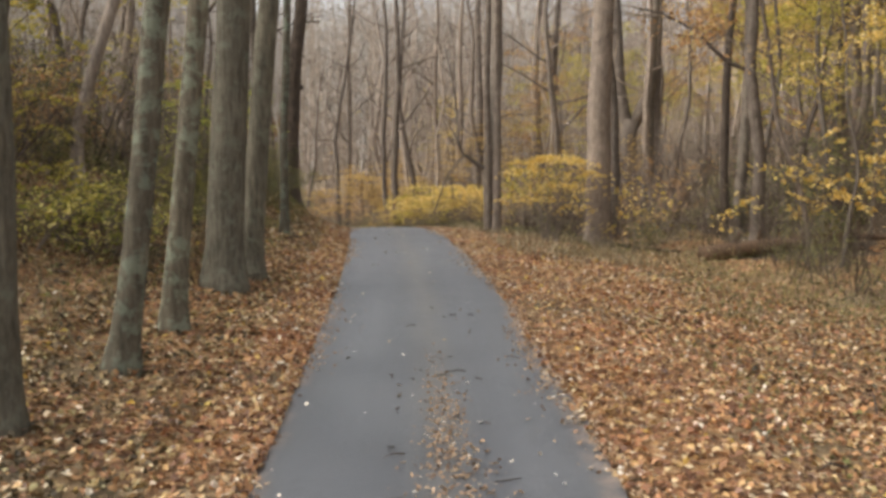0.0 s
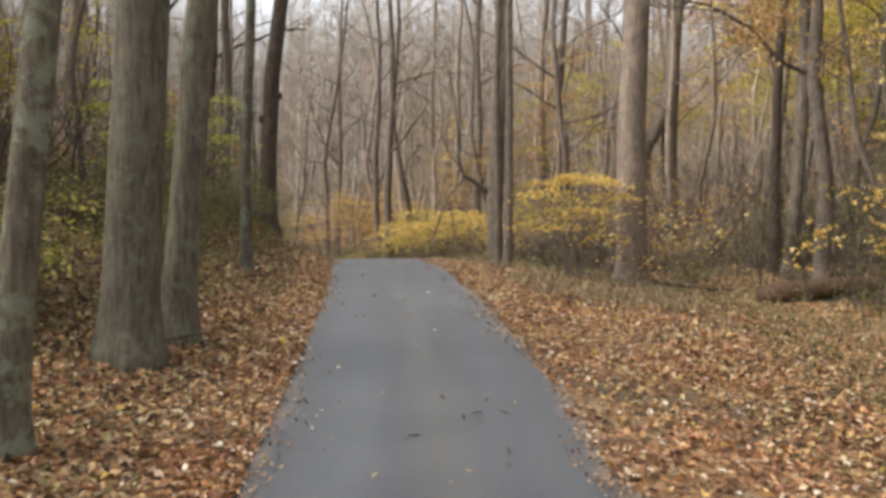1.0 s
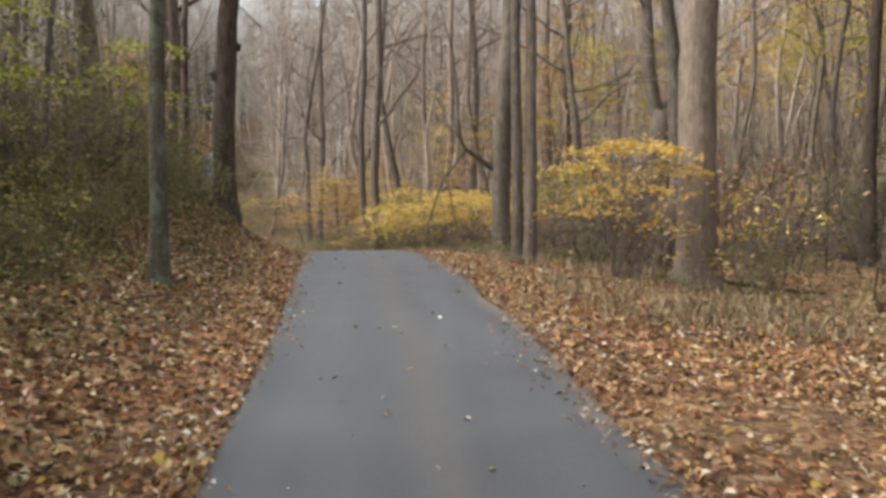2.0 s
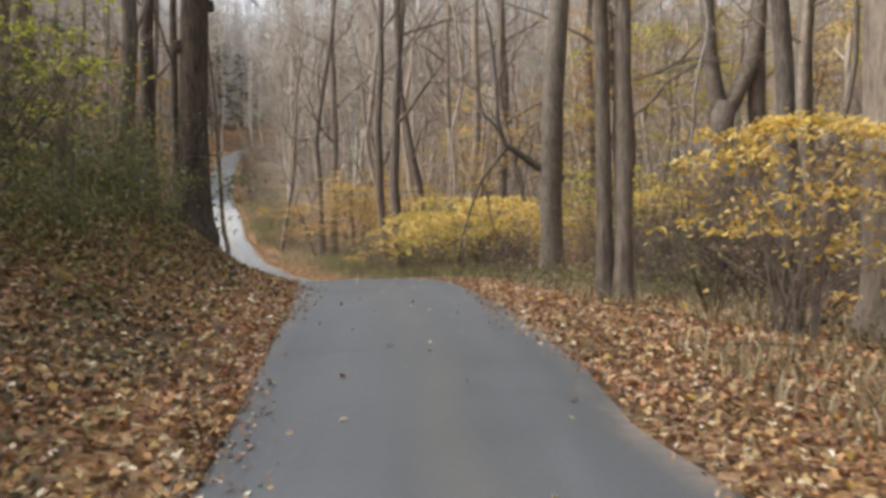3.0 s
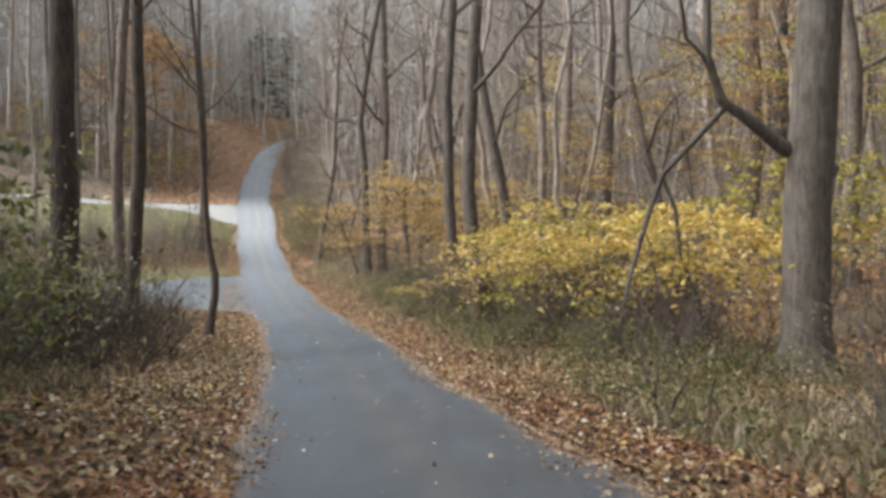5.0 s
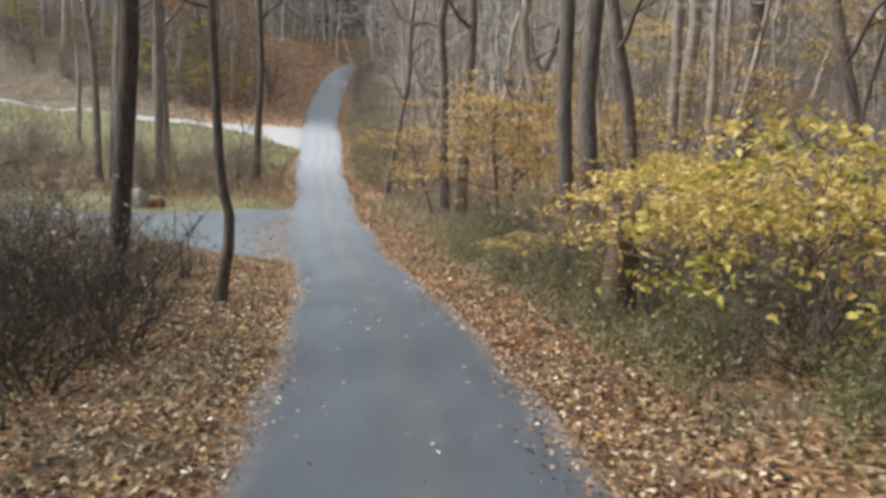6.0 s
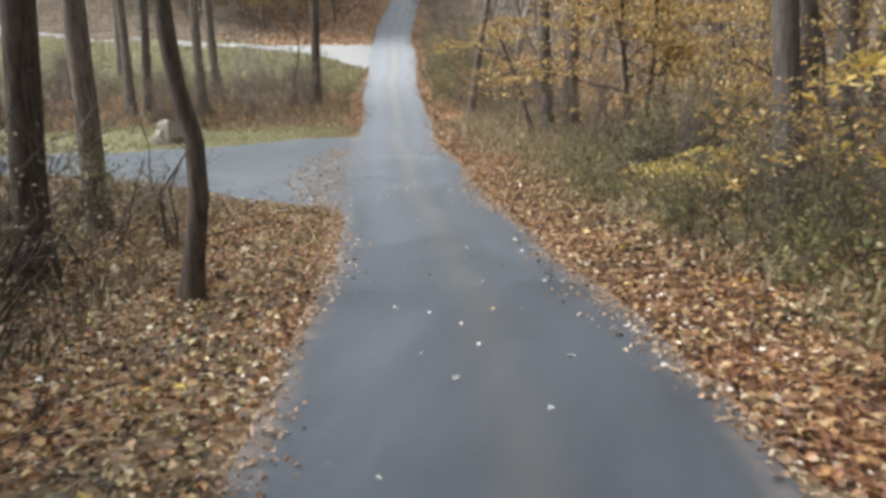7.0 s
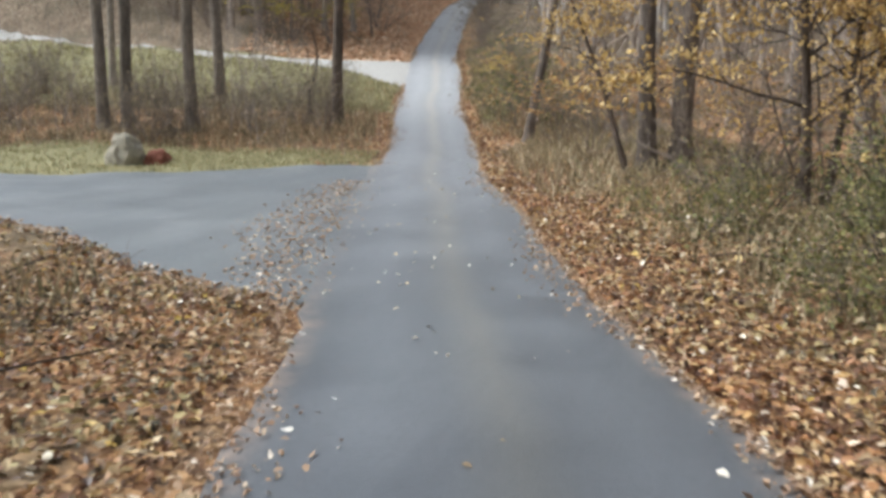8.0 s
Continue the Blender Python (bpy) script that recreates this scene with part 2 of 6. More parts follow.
def rough_stone(name, a, c, scale=8.0):
    m, n, l, b = mat_new(name, 0.9, 0.2)
    v = coords(n, l)
    f = noise_of(n, l, v, scale, 6, 0.65)
    l.new(ramp_of(n, l, f, [(0.3, a), (0.7, c)]), b.inputs["Base Color"])
    bump_of(n, l, b, f, 0.8, 0.03)
    return m


BARK_OLIVE = bark("bark_olive_grey", (0.083, 0.076, 0.058), (0.183, 0.17, 0.133), (0.2, 0.213, 0.163), 0.45)
BARK_GREY = bark("bark_grey_brown", (0.105, 0.088, 0.072), (0.22, 0.19, 0.158), (0.215, 0.205, 0.17), 0.3)
BARK_LICHEN = bark("bark_lichen", (0.078, 0.07, 0.052), (0.183, 0.163, 0.123), (0.24, 0.275, 0.21), 0.65)
BARK_DARK = bark("bark_dark", (0.046, 0.037, 0.03), (0.125, 0.099, 0.08))
BARK_MID = bark("bark_umber", (0.085, 0.069, 0.057), (0.2, 0.168, 0.141))
# brown bark, lightened in colour to imitate haze over the middle distance
BARK_WOOD = bark("bark_woodland_hazed", (0.15, 0.121, 0.098), (0.3, 0.248, 0.204))
BARK_PALE = bark("bark_pale", (0.16, 0.135, 0.11), (0.34, 0.3, 0.25), (0.36, 0.36, 0.32), 0.3)
# paler than real bark: distance haze is put into the colour
BARK_FAR = bark("bark_far_hazed", (0.21, 0.175, 0.146), (0.43, 0.369, 0.311))
# paler still, near white, for the haze over the farthest woods
BARK_HAZE = bark("bark_haze_pale", (0.4, 0.377, 0.34), (0.68, 0.645, 0.595))
BARK_WHITE = bark("bark_whitish", (0.36, 0.34, 0.3), (0.62, 0.6, 0.55))
TWIG = rough_stone("twig_bark", (0.11, 0.088, 0.07), (0.25, 0.205, 0.17), 30)
# the two palest shades stand in for wet glints on the litter
LITTER = leaf_mat("fallen_leaves", [(0.0, (0.08, 0.05, 0.034)), (0.2, (0.15, 0.084, 0.053)), (0.4, (0.22, 0.115, 0.064)), (0.54, (0.35, 0.185, 0.088)), (0.7, (0.45, 0.255, 0.112)), (0.84, (0.52, 0.37, 0.16)), (0.95, (0.6, 0.47, 0.3)), (1.0, (0.78, 0.69, 0.57))], 0.4, 0.15, 0.8)
# LITTER made warmer and lighter: light through the open canopy, painted in
LITTER_LIGHTENED = leaf_mat("lightened_fallen_leaves", [(0.0, (0.12, 0.07, 0.044)), (0.2, (0.21, 0.112, 0.068)), (0.4, (0.31, 0.155, 0.082)), (0.54, (0.43, 0.225, 0.108)), (0.7, (0.54, 0.305, 0.14)), (0.84, (0.6, 0.42, 0.19)), (0.95, (0.66, 0.52, 0.34)), (1.0, (0.8, 0.71, 0.59))], 0.4, 0.15, 0.8)
LITTER_DULL = leaf_mat("dull_fallen_leaves", [(0.0, (0.045, 0.036, 0.022)), (0.2, (0.1, 0.08, 0.045)), (0.45, (0.18, 0.13, 0.068)), (0.68, (0.28, 0.19, 0.09)), (0.85, (0.38, 0.28, 0.13)), (0.95, (0.46, 0.4, 0.2)), (1.0, (0.62, 0.52, 0.36))], 0.55, 0.15, 0.5)
# whitened colours imitate the sky's reflection on wet leaves
ROAD_LEAF = leaf_mat("glint_white_leaves", [(0.0, (0.14, 0.09, 0.055)), (0.22, (0.46, 0.36, 0.2)), (0.5, (0.64, 0.57, 0.44)), (1.0, (0.8, 0.79, 0.75))], 0.4, 0.1)
EDGE_LEAF = leaf_mat("drifted_leaves", [(0.0, (0.24, 0.155, 0.1)), (0.35, (0.34, 0.22, 0.135)), (0.7, (0.46, 0.32, 0.2)), (0.92, (0.56, 0.44, 0.3)), (1.0, (0.76, 0.7, 0.6))], 0.5, 0.1)
# pale leaves, lightened to paint more glints among the litter
LITTER_PALE = leaf_mat("pale_fallen_leaves", [(0.0, (0.2, 0.12, 0.06)), (0.3, (0.48, 0.32, 0.15)), (0.7, (0.6, 0.48, 0.29)), (1.0, (0.76, 0.71, 0.6))], 0.4, 0.1)
YELLOW = leaf_mat("yellow_leaves", [(0.0, (0.42, 0.26, 0.06)), (0.25, (0.68, 0.45, 0.11)), (0.5, (0.66, 0.51, 0.13)), (0.75, (0.82, 0.6, 0.18)), (1.0, (0.88, 0.74, 0.38))], 0.5, 0.45)
GILT_LEAF = leaf_mat("yellow_olive_leaves", [(0.0, (0.36, 0.24, 0.06)), (0.3, (0.6, 0.43, 0.1)), (0.55, (0.6, 0.48, 0.13)), (0.8, (0.78, 0.6, 0.19)), (1.0, (0.88, 0.75, 0.4))], 0.5, 0.45)
LIME = leaf_mat("yellow_green_leaves", [(0.0, (0.17, 0.16, 0.035)), (0.35, (0.36, 0.32, 0.06)), (0.7, (0.54, 0.45, 0.09)), (1.0, (0.68, 0.54, 0.15))], 0.5, 0.45)
BRIGHT_GREEN = leaf_mat("bright_yellow_green_leaves", [(0.0, (0.24, 0.28, 0.045)), (0.5, (0.42, 0.44, 0.08)), (1.0, (0.66, 0.6, 0.16))], 0.5, 0.5)
ORANGE = leaf_mat("orange_leaves", [(0.0, (0.2, 0.105, 0.045)), (0.4, (0.4, 0.22, 0.09)), (0.75, (0.52, 0.33, 0.14)), (1.0, (0.58, 0.44, 0.22))], 0.6, 0.4)
# orange leaves of the far bank, paled in colour for distance haze
HILL_LEAF = leaf_mat("hazed_hill_leaves", [(0.0, (0.42, 0.26, 0.16)), (0.4, (0.64, 0.4, 0.24)), (0.75, (0.74, 0.52, 0.34)), (1.0, (0.8, 0.66, 0.5))], 0.7, 0.15)
OCHRE = leaf_mat("ochre_leaves", [(0.0, (0.2, 0.115, 0.045)), (0.35, (0.4, 0.26, 0.09)), (0.7, (0.58, 0.4, 0.14)), (1.0, (0.74, 0.57, 0.26))], 0.55, 0.4)
GREEN = leaf_mat("green_leaves", [(0.0, (0.075, 0.08, 0.033)), (0.4, (0.14, 0.15, 0.055)), (0.7, (0.22, 0.215, 0.075)), (0.9, (0.3, 0.27, 0.1)), (1.0, (0.42, 0.34, 0.15))], 0.5, 0.3)
WEED = leaf_mat("dry_weeds", [(0.0, (0.085, 0.073, 0.042)), (0.35, (0.17, 0.145, 0.078)), (0.65, (0.29, 0.228, 0.135)), (1.0, (0.44, 0.35, 0.225))], 0.8, 0.25)
NEEDLES = leaf_mat("conifer_needles", [(0.0, (0.035, 0.05, 0.03)), (0.6, (0.075, 0.095, 0.06)), (1.0, (0.13, 0.14, 0.09))], 0.6, 0.15)
BRAMBLE_LEAF = leaf_mat("bramble_leaves", [(0.0, (0.09, 0.1, 0.03)), (0.25, (0.2, 0.21, 0.05)), (0.5, (0.38, 0.36, 0.08)), (0.8, (0.58, 0.5, 0.13)), (1.0, (0.7, 0.58, 0.24))], 0.5, 0.35)
DRY_GRASS = leaf_mat("dry_grass_blades", [(0.0, (0.14, 0.11, 0.065)), (0.4, (0.25, 0.2, 0.115)), (0.75, (0.37, 0.3, 0.185)), (1.0, (0.5, 0.42, 0.29))], 0.8, 0.25)
GRASS = leaf_mat("grass_blades", [(0.0, (0.15, 0.142, 0.07)), (0.4, (0.27, 0.25, 0.125)), (0.7, (0.37, 0.33, 0.18)), (1.0, (0.48, 0.42, 0.27))], 0.7, 0.3)
ASPHALT = asphalt_mat("asphalt", (0.05, 0.056, 0.064), (0.077, 0.084, 0.094), (0.46, 0.46, 0.45))
ASPHALT_OLD = asphalt_mat("worn_asphalt", (0.085, 0.094, 0.098), (0.14, 0.148, 0.15))
GRAVEL = rough_stone("pale_gravel", (0.28, 0.268, 0.24), (0.47, 0.452, 0.41), 40)
SOIL = litter_ground("leafy_soil")
LAWN = rough_stone("rough_grass_soil", (0.15, 0.14, 0.07), (0.31, 0.28, 0.145), 5)
# floor tones lightened as well, to paint haze over far ground
FLOOR = litter_ground("dull_woodland_floor", ((0.08, 0.062, 0.043), (0.15, 0.112, 0.077), (0.22, 0.165, 0.113), (0.28, 0.215, 0.148), (0.35, 0.29, 0.21)))
# dark ground colour that paints the shade of the gully bank
SHADED_BANK = rough_stone("shaded_bank_ground", (0.03, 0.022, 0.015), (0.1, 0.073, 0.05), 4)
ROCK = rough_stone("weathered_rock", (0.14, 0.125, 0.095), (0.33, 0.3, 0.23), 7)
RED_ROCK = rough_stone("rusty_red_stone", (0.12, 0.045, 0.032), (0.24, 0.1, 0.065), 9)
ROT_RED = bark("red_rotten_wood", (0.07, 0.046, 0.032), (0.16, 0.11, 0.08))
ROT = bark("rotten_log", (0.045, 0.031, 0.022), (0.15, 0.1, 0.065))

# ---- building kit ----
class Geo:
    """Gathers faces, then makes one mesh of them."""

    def __init__(self):
        self.v, self.f, self.n = [], [], 0

    def add(self, verts, faces):
        self.v.append(np.asarray(verts, float).reshape(-1, 3))
        faces = np.asarray(faces, int)
        self.f.append(faces + self.n)
        self.n += len(self.v[-1])

    def mesh(self, name, *mats, smooth=True):
        me = bpy.data.meshes.new(name)
        verts = np.concatenate(self.v) if self.v else np.zeros((0, 3))
        me.vertices.add(len(verts))
        me.vertices.foreach_set("co", verts.ravel())
        sizes = np.concatenate([np.full(len(f), f.shape[1]) for f in self.f])
        loops = np.concatenate([f.ravel() for f in self.f])
        me.loops.add(len(loops))
        me.loops.foreach_set("vertex_index", loops)
        me.polygons.add(len(sizes))
        me.polygons.foreach_set("loop_start", np.r_[0, np.cumsum(sizes)[:-1]])
        me.polygons.foreach_set("use_smooth", np.full(len(sizes), smooth))
        me.update(calc_edges=True)
        for m in mats:
            me.materials.append(m)
        return me


def part(name, geo, material, parent, label=""):
    ob = new(name, geo.mesh(name, material))
    ob.parent = parent
    return tagged(ob, label)


def tube(geo, pts, radii, sides=8, cap=True, lobes=0.0, phase=0.0):
    """A round bar along the points; lobes makes it fluted near its foot."""
    pts, radii = np.asarray(pts, float), np.asarray(radii, float)
    tan = np.gradient(pts, axis=0)
    tan /= np.linalg.norm(tan, axis=1, keepdims=True) + 1e-9
    ref = np.where(np.abs(tan[:, 2:3]) > 0.9, np.array([[1.0, 0, 0]]), np.array([[0, 0, 1.0]]))
    u = np.cross(tan, ref)
    u /= np.linalg.norm(u, axis=1, keepdims=True) + 1e-9
    for k in range(1, len(u)):
        u[k] = u[k - 1] - tan[k] * (u[k - 1] @ tan[k])
        u[k] /= np.linalg.norm(u[k]) + 1e-9
    w = np.cross(tan, u)
    a = np.linspace(0, 2 * math.pi, sides, endpoint=False)
    swell = 1 + lobes * (np.sin(3 * a + phase) + 0.6 * np.sin(5 * a + 2 * phase))[None, :] * np.linspace(1, 0, len(pts))[:, None] ** 3
    ring = pts[:, None] + radii[:, None, None] * swell[:, :, None] * (np.cos(a)[None, :, None] * u[:, None] + np.sin(a)[None, :, None] * w[:, None])
    n = len(pts)
    i, j = np.meshgrid(np.arange(n - 1), np.arange(sides), indexing="ij")
    k = (j + 1) % sides
    faces = np.stack([i * sides + j, i * sides + k, (i + 1) * sides + k, (i + 1) * sides + j], -1).reshape(-1, 4)
    geo.add(ring.reshape(-1, 3), faces)
    if cap:
        geo.f.append(np.array([[(n - 1) * sides + q for q in range(sides)]]) + geo.n - n * sides)


LEAF_SHAPE = np.array([[0, -0.5, 0], [-0.33, -0.22, 0.12], [-0.2, 0.22, 0.16], [0, 0.55, -0.06], [0.17, 0.16, 0.13], [0.34, -0.12, 0.1]])
LEAF_FACES = np.array([[0, 3, 2, 1], [0, 5, 4, 3]])


KITE_SHAPE = np.array([[0, -0.5, 0], [-0.3, 0.02, 0.1], [0, 0.5, 0], [0.3, 0.02, 0.1]])
KITE_FACES = np.array([[0, 2, 1], [0, 3, 2]])


def leaves(geo, at, size, rng, flat=0.5, wide=1.0, droop=None, kite=False):
    """Folded leaves at the places; flat 1 lies level, 0 hangs any way."""
    at = np.asarray(at, float)
    n = len(at)
    if not n:
        return
    yaw, tip, roll = rng.uniform(0, 2 * math.pi, n), rng.normal(0, 1.2 * (1 - flat) + 0.12, n), rng.normal(0, 1.2 * (1 - flat) + 0.12, n)
    if droop is not None:
        tip = tip - droop
    cy, sy, ct, st, cr, sr = np.cos(yaw), np.sin(yaw), np.cos(tip), np.sin(tip), np.cos(roll), np.sin(roll)
    shape, web = (KITE_SHAPE, KITE_FACES) if kite else (LEAF_SHAPE, LEAF_FACES)
    p = shape[None] * np.asarray(size, float).reshape(-1, 1, 1) * np.array([wide, 1, 1])
    p = p * np.stack([rng.uniform(0.75, 1.3, n), np.ones(n), rng.uniform(-1.0, 2.6, n)], -1)[:, None]
    x, y, z = p[..., 0], p[..., 1], p[..., 2]
    x, z = x * cr[:, None] + z * sr[:, None], -x * sr[:, None] + z * cr[:, None]
    y, z = y * ct[:, None] - z * st[:, None], y * st[:, None] + z * ct[:, None]
    x, y = x * cy[:, None] - y * sy[:, None], x * sy[:, None] + y * cy[:, None]
    verts = np.stack([x, y, z], -1) + at[:, None]
    faces = (web[None] + len(shape) * np.arange(n)[:, None, None]).reshape(-1, web.shape[1])
    geo.add(verts, faces)


def wander(start, way, length, steps, wobble, rng, rise=0.0):
    """A crooked line from start."""
    pts, d = [np.array(start, float)], np.array(way, float)
    for _ in range(steps):
        d = d + rng.normal(0, wobble, 3) + np.array([0, 0, rise])
        d = d / np.linalg.norm(d)
        pts.append(pts[-1] + d * length / steps)
    return np.array(pts)


def grow(geo, start, way, length, radius, depth, rng, ends, forks=4, sides=6, wobble=0.16, rise=0.04):
    """A limb with its side branches down to twigs; ends gathers the places along the twigs."""
    steps = (3, 4, 6)[min(depth, 2)]
    if depth == 0:
        start, way = np.asarray(start, float), np.asarray(way, float)
        u = np.cross(way, (0.3, 0.9, 0.2))
        u *= radius * 1.3 / np.linalg.norm(u)
        w = np.cross(way, u)
        tip = start + way * length + np.array([0, 0, rise * length])
        geo.add([start + u, start - 0.5 * u + 0.87 * w, start - 0.5 * u - 0.87 * w, tip], [[0, 1, 3], [1, 2, 3], [2, 0, 3]])
        ends.extend([start + (tip - start) * q for q in (0.4, 0.7, 1.0)])
        return
    line = wander(start, way, length, steps, wobble, rng, rise)
    tube(geo, line, np.linspace(radius, max(radius * 0.35, 0.003), len(line)), max(3, sides), cap=False)
    for k in range(forks):
        f = rng.uniform(0.3, 1.0)
        q = line[min(int(f * steps), steps - 1)] + (line[min(int(f * steps) + 1, steps)] - line[min(int(f * steps), steps - 1)]) * (f * steps % 1)
        ahead = line[-1] - line[0]
        d = ahead / np.linalg.norm(ahead) + rng.normal(0, 0.75, 3)
        grow(geo, q, d / np.linalg.norm(d), length * rng.uniform(0.4, 0.65), max(radius * (1 - 0.6 * f) * 0.55, 0.004), depth - 1, rng, ends, forks, max(3, sides - 3), wobble, rise)


def make_tree(name, label, height, radius, seed, bark_mat, lean=(0, 0), bend=0.15, limbs=5, first=0.45, reach=0.22, leaf=None, leaf_n=0, leaf_size=0.1, knots=(), forks=5, path=None, category="tree", sides=14, taper=0.6, tiers=False):
    """A tree: tapered trunk with root flare, limbs with twigs, and a thin crown of leaves."""
    rng = np.random.default_rng(seed)
    top = tagged(new(name), label, category)
    h = np.r_[-0.3, 0.0, 0.12, 0.3, 0.6, np.linspace(1.0, height, 16)]
    a, b = rng.uniform(0, 6.28, 2)
    wob = bend * np.minimum(np.abs(h) / 3, 1)
    cx = lean[0] * h + wob * (np.sin(h * 0.55 + a) - np.sin(a)) + 0.3 * wob * np.sin(h * 1.7 + b)
    cy = lean[1] * h + wob * (np.sin(h * 0.5 + b) - np.sin(b))
    if path:
        hs, xs = zip(*path)
        cx, cy = cx + smooth_line(hs, xs, np.clip(h, 0, hs[-1])), cy
    line = np.stack([cx, cy, h], -1)
    rad = radius * (1 - taper * np.clip(h, 0, None) / height) * (1 + 0.55 * np.exp(-np.clip(h, 0, None) / 0.28))
    rad = np.maximum(rad, 0.012) * (1 + rng.normal(0, 0.02, len(h)))
    g = Geo()
    tube(g, line, rad, sides, lobes=0.05, phase=rng.uniform(0, 6))
    stem = part("trunk", g, bark_mat, top)
    for hk, ang, size in knots:
        g = Geo()
        c = np.array([np.interp(hk, h, line[:, 0]), np.interp(hk, h, line[:, 1]), hk])
        r = np.interp(hk, h, rad)
        out = np.array([math.cos(ang), math.sin(ang), 0])
        tube(g, [c + out * r * 0.5 - [0, 0, size], c + out * (r + size * 0.35) - [0, 0, size * 0.3], c + out * (r + size * 0.4) + [0, 0, size * 0.3], c + out * r * 0.6 + [0, 0, size]], [size * 0.4, size * 0.75, size * 0.7, size * 0.3], 8)
        part("knot", g, bark_mat, stem, "swollen bark knot")
    ends = []
    for k in range(limbs):
        f = first + (0.97 - first) * (k + rng.uniform(0, 0.8)) / limbs
        p = np.array([np.interp(f * height, h, line[:, n]) for n in range(3)])
        az = rng.uniform(0, 6.28)
        d = np.array([math.cos(az), math.sin(az), rng.uniform(0.25, 1.0)])
        g = Geo()
        grow(g, p, d / np.linalg.norm(d), height * reach * rng.uniform(0.7, 1.3) * (1.25 - 0.6 * f), max(np.interp(f * height, h, rad) * 0.42, 0.01), 2, rng, ends, forks, 6)
        part("limb", g, bark_mat, top)
    if leaf and leaf_n and ends:
        g = Geo()
        tufts = np.array(ends)[rng.integers(0, len(ends), max(leaf_n // (34 if tiers else 11), 1))]
        e = tufts[rng.integers(0, len(tufts), leaf_n)] + rng.normal(0, 1, (leaf_n, 3)) * (np.array([0.3, 0.3, 0.045]) if tiers else np.array([0.24, 0.24, 0.06]) * (leaf_size / 0.11))
        leaves(g, e, rng.uniform(0.7, 1.3, leaf_n) * leaf_size, rng, 0.45, kite=True)
        part("crown", g, leaf, top)
    return top


def make_shrub(name, label, height, spread, stems, seed, leaf_mat_used, leaf_n, leaf_size, droop=0.2, layer=0.6, bark_mat=None, low=0.25, forks=5, kite=False, strata=0.0):
    """A many-stemmed shrub: arching stems that fork into twigs, hung with leaves in loose layers."""
    rng = np.random.default_rng(seed)
    top = tagged(new(name), label, "shrub")
    ends = []
    for k in range(stems):
        az, out = 6.28 * k / stems + rng.normal(0, 0.4), rng.uniform(0.25, 1.0)
        g = Geo()
        d = np.array([math.cos(az) * out * spread / height, math.sin(az) * out * spread / height, 1.0])
        grow(g, [0.12 * math.cos(az), 0.12 * math.sin(az), -0.1], d / np.linalg.norm(d), height * rng.uniform(0.8, 1.1), rng.uniform(0.012, 0.024), 2, rng, ends, forks, 5, 0.15, -0.02)
        part("stem", g, bark_mat or TWIG, top)
    e = np.array(ends)
    e = e[e[:, 2] > low * height * rng.uniform(0.5, 1.2, len(e))]
    if strata:
        e = e[rng.integers(0, len(e), leaf_n // 15)]
    pick = e[rng.integers(0, len(e), leaf_n)]
    pick = pick + rng.normal(0, 1, (leaf_n, 3)) * np.array([0.19, 0.19, 0.06 * (1.4 - layer)])
    if strata:
        tier = pick[:, 2] / strata + 0.7 * np.sin(1.9 * pick[:, 0] + 1.3) + 0.6 * np.sin(2.3 * pick[:, 1] + 0.8 * pick[:, 0])
        pick[:, 2] += (np.round(tier) - tier) * strata * 0.85
    g = Geo()
    leaves(g, pick, rng.uniform(0.65, 1.25, leaf_n) * leaf_size, rng, layer, 0.9, droop, kite)
    part("foliage", g, leaf_mat_used, top)
    return top


